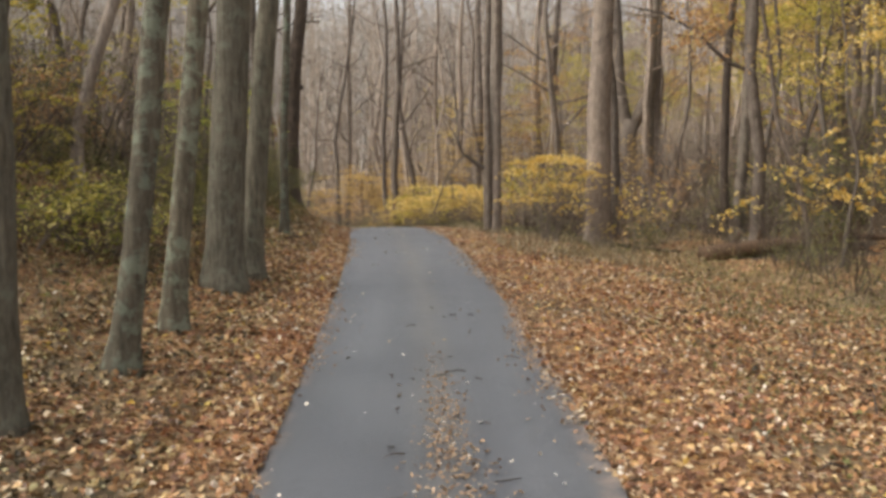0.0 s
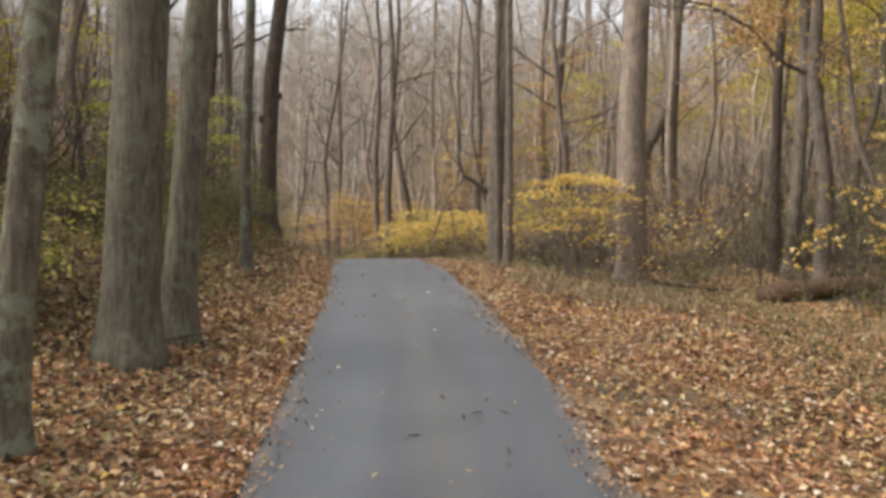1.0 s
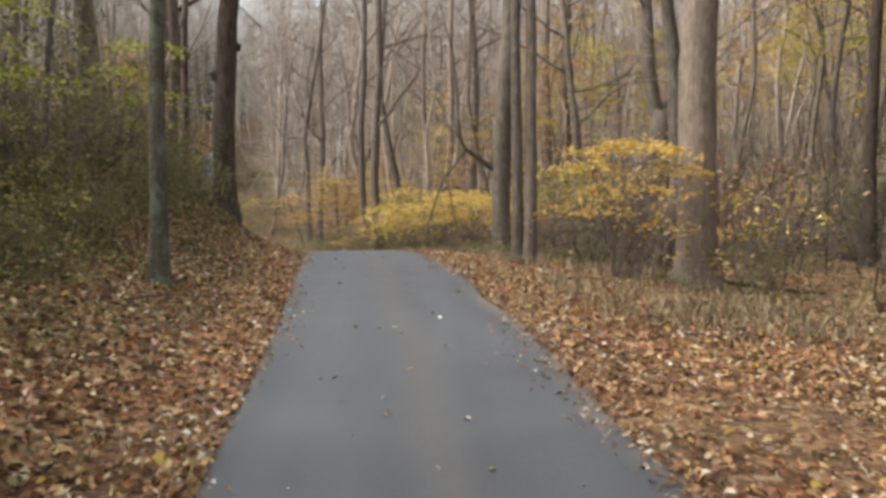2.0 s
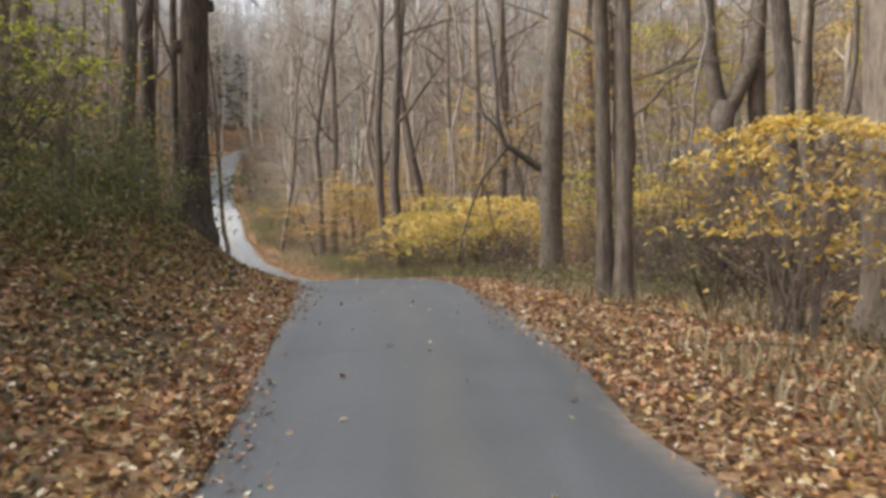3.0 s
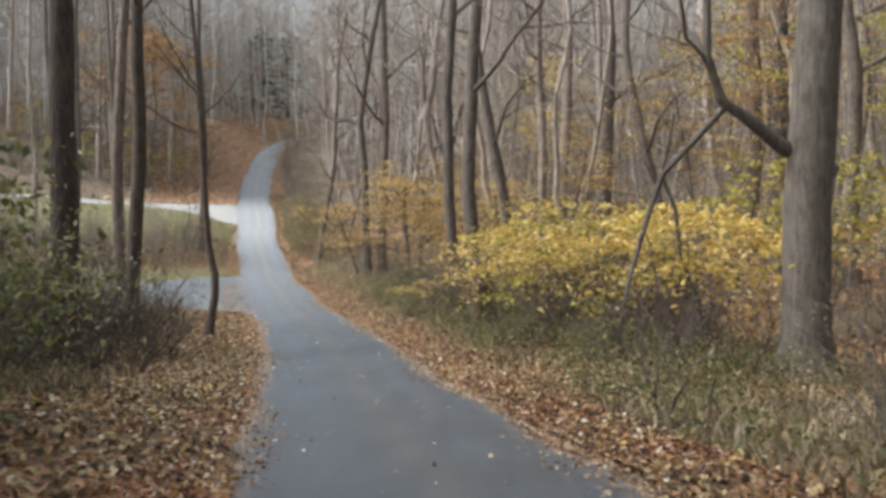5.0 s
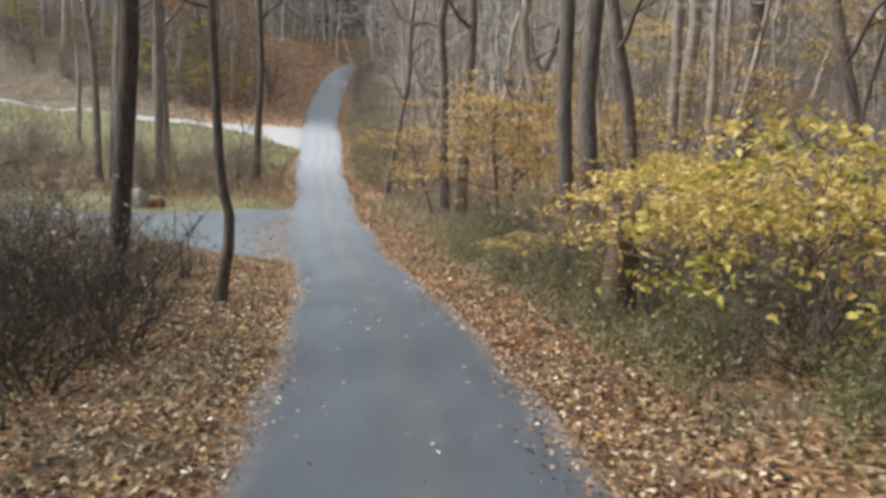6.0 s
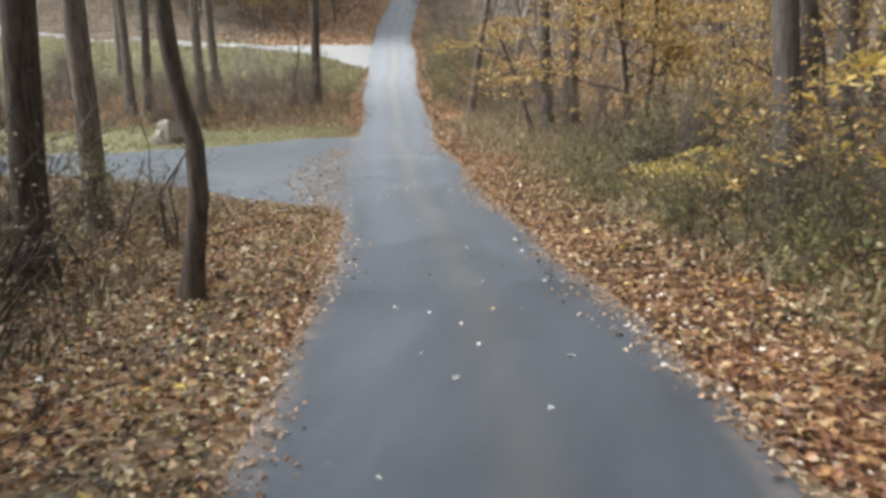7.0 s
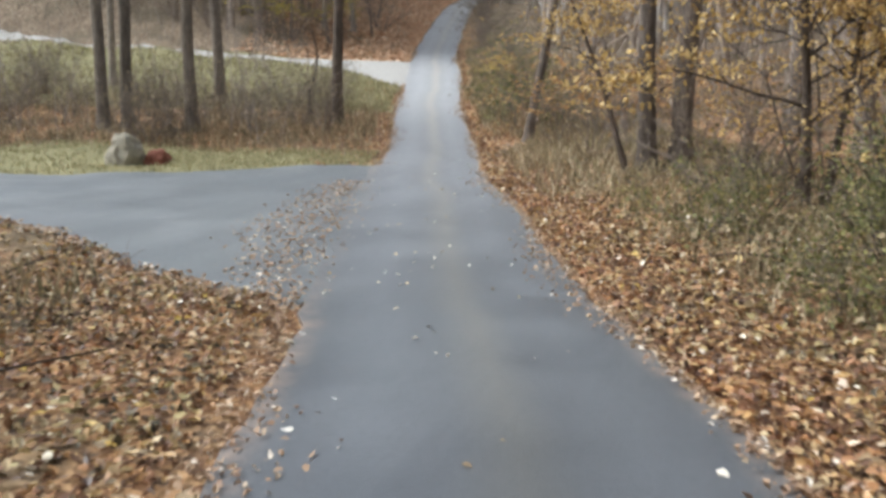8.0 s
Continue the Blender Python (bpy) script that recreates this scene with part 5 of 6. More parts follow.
for kind, x, y, sc in ((TANGLE, -0.7, 42.9, 0.7), (TANGLE, -1.9, 45.6, 0.75), (TANGLE, -3.0, 47.9, 0.7), (TANGLE, -3.9, 49.6, 0.7), (TANGLE, -2.6, 46.4, 0.6), (TANGLE, 1.4, 39.6, 0.8), (TANGLE, 0.6, 42.6, 0.9), (TANGLE, -0.6, 45.4, 0.9), (TANGLE, -5.0, 55.6, 0.7), (TANGLE, -6.0, 58.4, 0.7), (TANGLE, 2.6, 32.4, 0.6), (TANGLE, 2.9, 27.2, 0.6), (TANGLE, 11.8, 25.4, 0.9), (TANGLE, 9.6, 26.6, 1.1), (TANGLE, 12.6, 28.2, 1.3), (TANGLE, 14.5, 26.6, 1.3), (TANGLE, 14.8, 30.6, 1.4), (TANGLE, 11.6, 29.8, 1.2), (TANGLE, 8.0, 30.5, 1.0), (LEAFY, 9.4, 28.2, 1.0), (LEAFY, 13.2, 25.0, 1.0), (LEAFY, 6.6, 27.0, 0.8), (SPRAY, 13.4, 21.5, 1.0), (SPRAY, 8.6, 22.0, 0.8), (AMBER, -2.4, 50.6, 0.43), (AMBER, -3.0, 53.2, 0.41), (AMBER, -1.2, 49.0, 0.41), (AMBER, -5.0, 58.2, 0.49), (AMBER, -3.4, 59.8, 0.58), (AMBER, -2.4, 58.0, 0.58), (AMBER, -5.8, 61.6, 0.46), (AMBER, -4.0, 56.2, 0.41), (BARE, 4.8, 36.4, 1.1), (BARE, 5.4, 33.2, 1.2), (TANGLE, 3.9, 31.0, 1.0), (TANGLE, 4.6, 30.2, 1.1), (TANGLE, 5.8, 31.6, 1.3), (TANGLE, 4.9, 34.4, 1.2), (TANGLE, 6.6, 33.4, 1.3), (LEAFY, 3.3, 29.4, 0.5), (LEAFY, 3.9, 32.4, 0.6), (TANGLE, 3.6, 35.0, 0.9), (TANGLE, 2.9, 34.0, 0.8), (TANGLE, 4.1, 36.0, 1.1), (TANGLE, 4.9, 39.0, 1.2), (TANGLE, 6.1, 42.0, 1.3), (LEAFY, 3.2, 36.6, 0.6), (LEAFY, 5.2, 35.6, 0.9), (TANGLE, 5.2, 37.4, 1.1), (TANGLE, 4.5, 31.9, 0.9), (TANGLE, 6.3, 35.2, 1.2), (TANGLE, 3.4, 38.8, 0.8), (TANGLE, 5.4, 29.6, 1.0), (LEAFY, 4.2, 33.6, 0.7), (LEAFY, 5.8, 40.2, 0.9), (AMBER, 8.4, 40.4, 1.0), (RUST, 4.4, 41.4, 1.0), (LEAFY, -1.2, 49.8, 0.8), (LEAFY, -2.2, 52.2, 0.7), (LEAFY, 0.2, 48.6, 0.9), (TANGLE, -1.6, 52.6, 1.2), (TANGLE, -0.4, 50.8, 1.3), (TANGLE, 0.8, 47.6, 1.3), (LEAFY, -0.4, 52.8, 1.0), (AMBER, 0.6, 51.6, 0.52), (GILT, -1.3, 45.2, 1.02), (GOLD, -2.0, 46.6, 1.06), (AMBER, -2.7, 48.0, 0.41), (LEAFY, -3.6, 48.4, 0.5), (LEAFY, -2.6, 46.0, 0.5), (LEAFY, -4.4, 50.8, 0.55), (LEAFY, -5.6, 54.0, 0.5), (LEAFY, -1.4, 44.0, 0.5), (LEAFY, -6.6, 57.2, 0.6), (TANGLE, -4.6, 52.0, 0.6), (TANGLE, -11.6, 49.5, 0.8), (TANGLE, -12.4, 50.9, 0.9), (TANGLE, -13.4, 50.2, 1.0), (TANGLE, -10.7, 46.6, 0.8), (BARE, -10.9, 44.6, 1.0), (BARE, -11.9, 47.4, 1.1), (BROAD, -7.2, 14.4, 0.45), (BROAD, -8.4, 19.0, 0.7), (TANGLE, -12.2, 46.8, 1.0), (LEAFY, -12.0, 48.2, 0.7), (LEAFY, -13.2, 52.0, 0.8), (TANGLE, 8.2, 17.2, 0.9), (TANGLE, 9.6, 14.8, 1.0), (LEAFY, 8.8, 16.2, 0.6), (GILT, 0.9, 44.0, 1.19), (GILT, -1.4, 51.6, 1.07), (GOLD, -0.6, 49.2, 0.92), (GILT, 1.9, 46.6, 1.04), (GOLD, 1.4, 42.0, 1.08), (GOLD, -0.2, 46.9, 1.14), (RUST, -0.6, 50.2, 1.0), (BARE, -2.2, 51.8, 0.9), 
                       (RUST, -6.6, 66.2, 0.8), (RUST, -10.4, 70.5, 0.8),
                       (RUST, -14.0, 80.5, 1.0), (GOLD, -15.0, 84.5, 0.7), (LEAFY, -12.2, 75.0, 1.4), (LEAFY, -13.2, 78.6, 1.3), (BARE, -11.2, 76.5, 1.4), (BARE, -9.6, 73.0, 1.3), (BARE, -13.8, 83.0, 1.4), (BARE, -16.6, 90.5, 1.1), (BARE, -17.6, 95.0, 1.4), (BARE, -19.3, 99.0, 1.4), (BARE, -20.0, 103.0, 1.3), (BARE, -21.4, 107.0, 1.5), (BARE, -22.4, 111.5, 1.4), (BARE, -23.6, 115.5, 1.6), (BARE, -24.3, 119.5, 1.6), (BARE, -25.0, 123.5, 1.7), (BARE, -25.2, 127.0, 1.8), (BARE, -23.2, 124.5, 1.7), (LEAFY, -15.2, 86.0, 1.5),
                       *((kind, x, y, sc) for kind, row in ((BRAMBLE, ((-5.0, 12.9, 0.95), (-5.7, 11.9, 0.8), (-5.2, 14.6, 0.8), (-5.9, 15.9, 0.7), (-6.2, 18.2, 0.7), (-5.3, 19.6, 0.6), (-6.0, 21.4, 0.7))),
                                                                 (RUST, ((-7.6, 15.2, 0.75),)), (BROAD, ((-10.8, 17.0, 1.2), (-11.8, 21.0, 1.4), (-12.6, 14.4, 1.3))),
                                                                 (LEAFY, ((-9.9, 33.6, 1.9), (-11.4, 36.0, 2.1), (-8.8, 31.6, 1.5), (-12.5, 33.0, 2.2))),
                                                                 (TANGLE, ((-12.4, 44.2, 1.2), (-11.4, 42.0, 1.2), (-13.6, 47.4, 1.2), (-9.3, 41.0, 1.1), (-9.7, 42.2, 1.2), (-10.6, 41.6, 1.3), (-11.3, 44.0, 1.3), (-8.4, 41.2, 0.8), (-11.6, 42.6, 1.5), (-12.6, 44.4, 1.5), (-9.9, 44.9, 1.0), (-13.2, 46.6, 1.4), (-10.1, 39.4, 1.2), (-10.8, 43.0, 1.2), (-8.6, 43.4, 0.8), (-10.2, 40.2, 1.2), (-11.9, 45.4, 1.1), (-9.0, 34.8, 1.4), (-10.4, 31.8, 1.5), (-8.2, 33.2, 1.2))),
                                                                 (AMBER, ((-33.0, 97.0, 0.9), (-38.0, 99.0, 1.0), (-44.0, 100.5, 1.1), (-29.5, 101.0, 0.9), (-41.0, 96.0, 0.8), (-50.0, 101.0, 1.1))),
                                                                 (BROAD, ((-31.0, 95.4, 0.9), (-36.0, 95.6, 1.0), (-28.5, 97.4, 0.8), (-40.0, 100.0, 1.1), (-47.0, 98.4, 1.0), (-34.5, 102.0, 1.2))),
                                                                 (BARE, ((-30.2, 98.6, 1.5), (-32.6, 100.0, 1.6), (-35.5, 98.8, 1.5), (-38.6, 96.6, 1.4), (-42.8, 98.2, 1.6), (-45.4, 96.0, 1.5), (-26.8, 101.5, 1.5), (-28.4, 104.5, 1.7), (-33.2, 105.0, 1.7), (-38.0, 104.0, 1.7), (-52.0, 98.0, 1.6), (-27.6, 95.6, 1.3), (-29.8, 94.4, 1.2), (-32.0, 95.0, 1.4), (-34.8, 94.2, 1.3), (-37.4, 94.6, 1.4), (-40.4, 94.0, 1.3), (-43.4, 94.8, 1.4), (-47.0, 95.2, 1.5), (-50.0, 95.8, 1.4), (-31.0, 103.0, 1.8), (-36.0, 102.0, 1.8), (-41.6, 103.0, 1.8), (-46.6, 102.0, 1.8)))) for x, y, sc in row),
                       (LEAFY, -6.6, 11.2, 0.5), (LEAFY, -7.2, 15.6, 0.7), (LEAFY, -8.8, 18.5, 1.0), (LEAFY, -9.6, 23.5, 1.3), (LEAFY, -8.2, 28.5, 1.8), (LEAFY, -9.6, 13.6, 0.8), (TANGLE, -7.0, 13.6, 1.0), (TANGLE, -8.6, 16.4, 1.2), (TANGLE, -7.6, 20.0, 1.1), (TANGLE, -6.4, 25.0, 0.9), (TANGLE, -9.4, 42.4, 0.9), (TANGLE, -10.2, 45.6, 1.0), (TANGLE, -9.0, 44.2, 0.6), (TANGLE, -12.8, 48.6, 1.0), (LEAFY, -5.2, 26.4, 0.8), (BARE, -7.4, 10.2, 0.9), 
                       (BARE, 2.9, 30.5, 0.8), (BARE, 4.4, 28.0, 0.9), (BARE, 1.2, 34.2, 0.8), (BARE, 0.0, 38.6, 0.7), (BARE, -1.5, 43.0, 0.7), (BARE, -2.9, 50.0, 0.8), (BARE, -4.4, 54.8, 0.8), (BARE, -5.6, 61.8, 1.0), (BARE, -8.2, 68.5, 1.0),
                       (GILT, -4.4, 51.2, 0.42), (LEAFY, 10.4, 24.2, 1.2), (LEAFY, 12.0, 27.0, 1.4), (LEAFY, 14.2, 28.6, 1.5), (LEAFY, 10.8, 30.8, 1.3), (LEAFY, 9.0, 20.6, 0.8), (LEAFY, -1.9, 43.6, 0.55), (LEAFY, -2.9, 49.2, 0.6), (LEAFY, -3.9, 52.2, 0.55), (LEAFY, -0.5, 41.0, 0.55), (LEAFY, -5.1, 56.0, 0.5), (LEAFY, -6.0, 59.6, 0.35), (LEAFY, -4.9, 20.4, 0.5), (LEAFY, -5.0, 24.2, 0.6), (LEAFY, -5.4, 27.8, 0.6), (LEAFY, -4.7, 17.8, 0.45), (LEAFY, -3.2, 51.0, 0.7), (LEAFY, -1.0, 46.0, 0.7), (LEAFY, -5.8, 22.0, 1.0), (LEAFY, -7.2, 26.0, 1.1), (LEAFY, -5.9, 30.8, 1.0), (LEAFY, -7.3, 33.5, 1.3), (LEAFY, -8.4, 36.6, 1.4), 
                       (RUST, -7.3, 16.0, 0.7), (BROAD, -5.7, 12.6, 0.36), (BARE, -6.2, 18.0, 0.8), (BARE, -6.8, 24.3, 0.9), (BARE, -9.8, 37.0, 1.1), (BARE, -12.0, 45.0, 1.0), (BARE, -13.8, 49.0, 1.0), (BARE, -11.2, 50.8, 0.6),
                       (BARE, 8.5, 28.5, 1.0), (BARE, 11.0, 26.0, 1.1), (RUST, 9.5, 36.0, 1.1), (GOLD, 6.5, 44.0, 1.0), (LEAFY, -4.6, 57.0, 0.8), (LEAFY, -4.0, 56.0, 0.9), (LEAFY, -3.6, 57.6, 1.0), (TANGLE, -4.4, 58.0, 1.0), (TANGLE, -3.2, 55.0, 1.0), (TANGLE, -4.3, 55.4, 0.8), (BROAD, 5.0, 48.0, 1.1), (BROAD, 6.9, 47.0, 0.9), (BROAD, 4.7, 45.2, 0.8), (AMBER, 6.1, 51.0, 0.8), (AMBER, 7.6, 45.0, 0.7), (RUST, 3.0, 50.0, 1.2), (RUST, 15.0, 34.0, 1.2), (BROAD, 17.0, 38.0, 1.3)):
    repeat(kind, x, y, rng.uniform(0, 360), sc)
for _ in range(64):
    s, d = rng.uniform(70.8, 80), -rng.uniform(2.4, 34)
    x, y = frame_at(s, d)
    if lane_gap(DRIVE, x, y) > 2.5 and lane_gap(LANE, x, y) > 1.5:
        repeat(BARE, x, y, rng.uniform(0, 360), rng.uniform(0.5, 1.1))

# ---- fallen leaves, grass, weeds ----
rng = np.random.default_rng(21)


def scatter(count, s0, s1, d0, d1, lean=1.0):
    """Places along one side of the road; lean above 1 crowds them to the near edge d0."""
    s = rng.uniform(s0, s1, count)
    d = d0 + (d1 - d0) * rng.uniform(0, 1, count) ** lean
    return frame_at(s, d)


def on_ground(x, y, up):
    return np.stack([x, y, ground(x, y) + up], -1)


def clear_of_lanes(x, y, gap=-0.2):
    return (lane_gap(DRIVE, x, y) > gap) & (lane_gap(LANE, x, y) > gap)


# leaves of the first stretch take the lit copy of the litter colour
g, lightened = Geo(), Geo()
for count, s0, s1, d0, d1, lean, size in ((33000, 4, 32, 1.25, 4.5, 1.1, 0.06), (30000, 30, 66, 1.42, 2.6, 1.3, 0.058), (21000, 4, 33, -1.25, -4.0, 1.9, 0.063), (20000, 32, 58, -1.42, -4.6, 1.2, 0.06), (15000, 6, 30, 3.5, 7.5, 1.3, 0.072), (1500, 28, 62, 2.8, 8.0, 1.2, 0.075), (9000, 62, 100, 1.3, 4, 1.5, 0.1), (4000, 62, 100, -1.3, -3, 1.5, 0.1), (6500, 34, 60, 8, 20, 1.0, 0.13), (5000, 69.5, 80, -1.6, -26, 1.0, 0.1), (12000, 10, 45, -8, -18, 1.0, 0.13)):
    x, y = scatter(count, s0, s1, d0, d1, lean)
    thin = waves(x * 0.45 + 3, y * 0.4) + rng.normal(0, 0.25, count) < 0.5
    ok = clear_of_lanes(x, y) & thin
    x, y = x[ok], y[ok]
    leaves(lightened if s1 < 34 else g, on_ground(x, y, rng.uniform(0.005, 0.05, len(x))), rng.uniform(0.5, 1.4, len(x)) * size, rng, 0.7, 1.0, kite=abs(d1) > 8.5 or s0 > 60)
dull = Geo()
for count, s0, s1, d0, d1, size in ((14000, 4, 34, -1.9, -4.2, 0.068), (9000, 33, 58, -1.5, -4.4, 0.066), (20000, 6, 36, -3.5, -9.0, 0.082), (9000, 36, 60, -3.5, -10.0, 0.08), (4500, 8, 30, 3.2, 8.0, 0.072), (3500, 8, 34, 7.0, 20, 0.11), (3500, 34, 62, 2.1, 3.4, 0.075)):
    x, y = scatter(count, s0, s1, d0, d1, 1.0)
    ok = clear_of_lanes(x, y)
    leaves(dull, on_ground(x[ok], y[ok], rng.uniform(0.01, 0.06, ok.sum())), rng.uniform(0.6, 1.3, ok.sum()) * size, rng, 0.68, kite=d1 < -8)
tagged(new("bank_leaves", dull.mesh("bank_leaves", LITTER_DULL)), "dull olive-brown fallen leaves on the banks", "leaves", kind="stuff")
# the drift that creeps over the road's edges
edge = Geo()
for side in (-1, 1):
    s = rng.uniform(0, 100, 12000)
    d = side * (HALF - np.abs(rng.normal(0, 0.15, 12000)) * (1 + 0.6 * np.sin(s * 0.8 + side)) + 0.09)
    x, y = frame_at(s, d)
    ok = clear_of_lanes(x, y, -0.5)
    z = np.interp(s, LINE_Y, LINE_Z)
    leaves(edge, np.stack([x, y, z + rng.uniform(0.015, 0.04, len(x))], -1)[ok], rng.uniform(0.35, 1.1, ok.sum()) * 0.055, rng, 0.75, 1.0)
tagged(new("edge_leaves", edge.mesh("edge_leaves", EDGE_LEAF)), "small tan leaves drifted over the edges of the asphalt", "leaves", kind="stuff")
tagged(new("fallen_leaves", g.mesh("fallen_leaves", LITTER)), "thick carpet of brown fallen leaves", "leaves", kind="stuff")
tagged(new("lightened_leaves", lightened.mesh("lightened_leaves", LITTER_LIGHTENED)), "thick carpet of orange-brown fallen leaves, lightened for light from open sky", "leaves", kind="stuff")

g = Geo()
x, y = scatter(17000, 93, 134, -1.4, -11, 1.4)
ok = clear_of_lanes(x, y)
leaves(g, on_ground(x, y, 0.03)[ok], rng.uniform(0.6, 1.3, ok.sum()) * 0.2, rng, 0.7, 1.1, kite=True)
tagged(new("hill_leaves", g.mesh("hill_leaves", HILL_LEAF)), "orange-brown fallen leaves covering the far bank, paled for haze", "leaves", kind="stuff")

g = Geo()
s = rng.uniform(1, 70, 360)
d = rng.uniform(-1.25, 1.25, 360)
x, y = frame_at(s, d)
leaves(g, np.stack([x, y, np.interp(s, LINE_Y, LINE_Z) + 0.047 - 0.018 * d * d], -1), rng.uniform(0.4, 1.1, 360) * 0.065, rng, 0.85, 1.0)
tagged(new("road_leaves", g.mesh("road_leaves", ROAD_LEAF)), "scattered leaves on the asphalt, whitened to look wet and shiny", "leaves", kind="stuff")
g = Geo()
for side in (-1, 1):
    x, y = scatter(260, 3, 60, side * 1.5, side * 5, 1.2)
    ok = clear_of_lanes(x, y)
    leaves(g, on_ground(x, y, 0.06)[ok], rng.uniform(0.6, 1.2, ok.sum()) * 0.08, rng, 0.75, 1.1)
tagged(new("yellow_fallen_leaves", g.mesh("yellow_fallen_leaves", YELLOW)), "single bright yellow leaves lying on the litter", "leaves", kind="stuff")
g = Geo()
for side in (-1, 1):
    x, y = scatter(2600, 2, 60, side * 1.4, side * 5.5, 1.3)
    ok = clear_of_lanes(x, y)
    leaves(g, on_ground(x, y, 0.06)[ok], rng.uniform(0.5, 1.2, ok.sum()) * 0.062, rng, 0.82, 1.1)
tagged(new("pale_leaves", g.mesh("pale_leaves", LITTER_PALE)), "scattered pale leaves on the verges", "leaves", kind="stuff")

# leaves and needles swept into the middle of the road and the driveway's mouth
g = Geo()
n = 900
s = rng.normal(6.3, 1.3, n)
d = 0.12 + rng.normal(0, 0.1 + 0.12 * np.exp(-((s - 5) ** 2)), n)
x, y = frame_at(s, d)
leaves(g, np.stack([x, y, np.interp(s, LINE_Y, LINE_Z) + 0.045], -1), rng.uniform(0.3, 1.0, n) * 0.055, rng, 0.8, 0.8)
n = 1500
s = rng.uniform(54.6, 64.4, n)
d = -1.45 - rng.uniform(0, 1, n) ** 1.5 * np.interp(s, [55.5, 58, 61, 64.5], [0.5, 1.1, 1.0, 0.3]) + rng.normal(0, 0.2, n)
x, y = frame_at(s, d)
top = np.where(np.abs(d) < HALF + 0.35, np.interp(s, LINE_Y, LINE_Z) + 0.016, ground(x, y) + 0.036)
leaves(g, np.stack([x, y, top], -1), rng.uniform(0.4, 1.0, n) * 0.07, rng, 0.85, 1.0)
n = 1100
x = -10.1 - 11 * rng.uniform(0, 1, n) ** 1.3
y = np.interp(-x, -DRIVE[:, 0], DRIVE[:, 1] - DRIVE[:, 2]) + rng.normal(-0.02, 0.12, n)
leaves(g, on_ground(x, y, rng.uniform(0.02, 0.05, n)), rng.uniform(0.5, 1.2, n) * 0.075, rng, 0.75, 1.0)
tagged(new("swept_leaves", g.mesh("swept_leaves", EDGE_LEAF)), "small brown leaves swept together on the asphalt", "leaves", kind="stuff")


def blades(geo, x, y, high, rng, wide=0.012, per=1):
    """Grass blades: bent slim triangles."""
    n = len(x)
    a, ln = rng.uniform(0, 6.28, n), rng.normal(0, 0.45, (n, 2))
    base = np.stack([x, y, ground(x, y) - 0.01], -1)
    h = high * rng.uniform(0.5, 1.3, n)
    side = np.stack([np.cos(a), np.sin(a), 0 * a], -1) * wide
    mid = base + np.stack([ln[:, 0] * h * 0.35, ln[:, 1] * h * 0.35, h * 0.6], -1)
    tip = base + np.stack([ln[:, 0] * h, ln[:, 1] * h, h * 0.9], -1)
    v = np.stack([base - side, base + side, mid + side * 0.7, mid - side * 0.7, tip], 1)
    k = 5 * np.arange(n)[:, None]
    geo.add(v, np.array([[0, 1, 2, 3]]) + k)
    geo.f.append(np.array([[3, 2, 4]]) + k + geo.n - 5 * n)


g = Geo()
x, y = scatter(20000, 62, 70.6, -1.5, -16, 1.3)
ok = clear_of_lanes(x, y, 0.05)
blades(g, x[ok], y[ok], 0.12, rng, 0.012)
x, y = scatter(24000, 79, 93, -1.6, -34, 1.3)
ok = clear_of_lanes(x, y, 0.05)
blades(g, x[ok], y[ok], 0.2, rng, 0.022)
tagged(new("grass", g.mesh("grass", GRASS)), "short green grass beside the driveways", "grass", kind="stuff")

g = Geo()
for count, s0, s1, d0, d1, lean, h in ((4000, 24, 75, 2.6, 7, 1.0, 0.24), (1400, 14, 27, 5.5, 10, 0.8, 0.2), (7000, 75, 98, 1.8, 6, 1.2, 0.35), (4500, 34, 56, -3.2, -9, 1.0, 0.3), (1500, 18, 36, -3.2, -8, 0.8, 0.25), (1300, 4, 20, -3.6, -8, 0.8, 0.25), (8000, 70.3, 80, -1.8, -32, 1.0, 0.4)):
    x, y = scatter(count, s0, s1, d0, d1, lean)
    ok = clear_of_lanes(x, y, 0.6) & (waves(x * 0.7, y * 0.6 + 2) > -0.25)
    blades(g, x[ok], y[ok], h, rng, 0.014)
hay = Geo()
for count, s0, s1, d0, d1, lean, h in ((5000, 19, 36, 2.4, 6.0, 1.0, 0.26), (4500, 38, 76, 2.4, 6.5, 1.1, 0.26), (6000, 60, 92, 1.9, 7, 1.1, 0.35), (7000, 70.3, 84, -1.8, -32, 1.0, 0.35)):
    x, y = scatter(count, s0, s1, d0, d1, lean)
    ok = clear_of_lanes(x, y, 0.5) & (waves(x * 0.6 + 2, y * 0.5) > -0.3)
    blades(hay, x[ok], y[ok], h, rng, 0.014)
tagged(new("dry_grass", hay.mesh("dry_grass", DRY_GRASS)), "tan dry grass tufts along the verges", "grass", kind="stuff")
tagged(new("dry_weeds", g.mesh("dry_weeds", WEED)), "dry brown-green weeds along the verges", "weeds", kind="stuff")

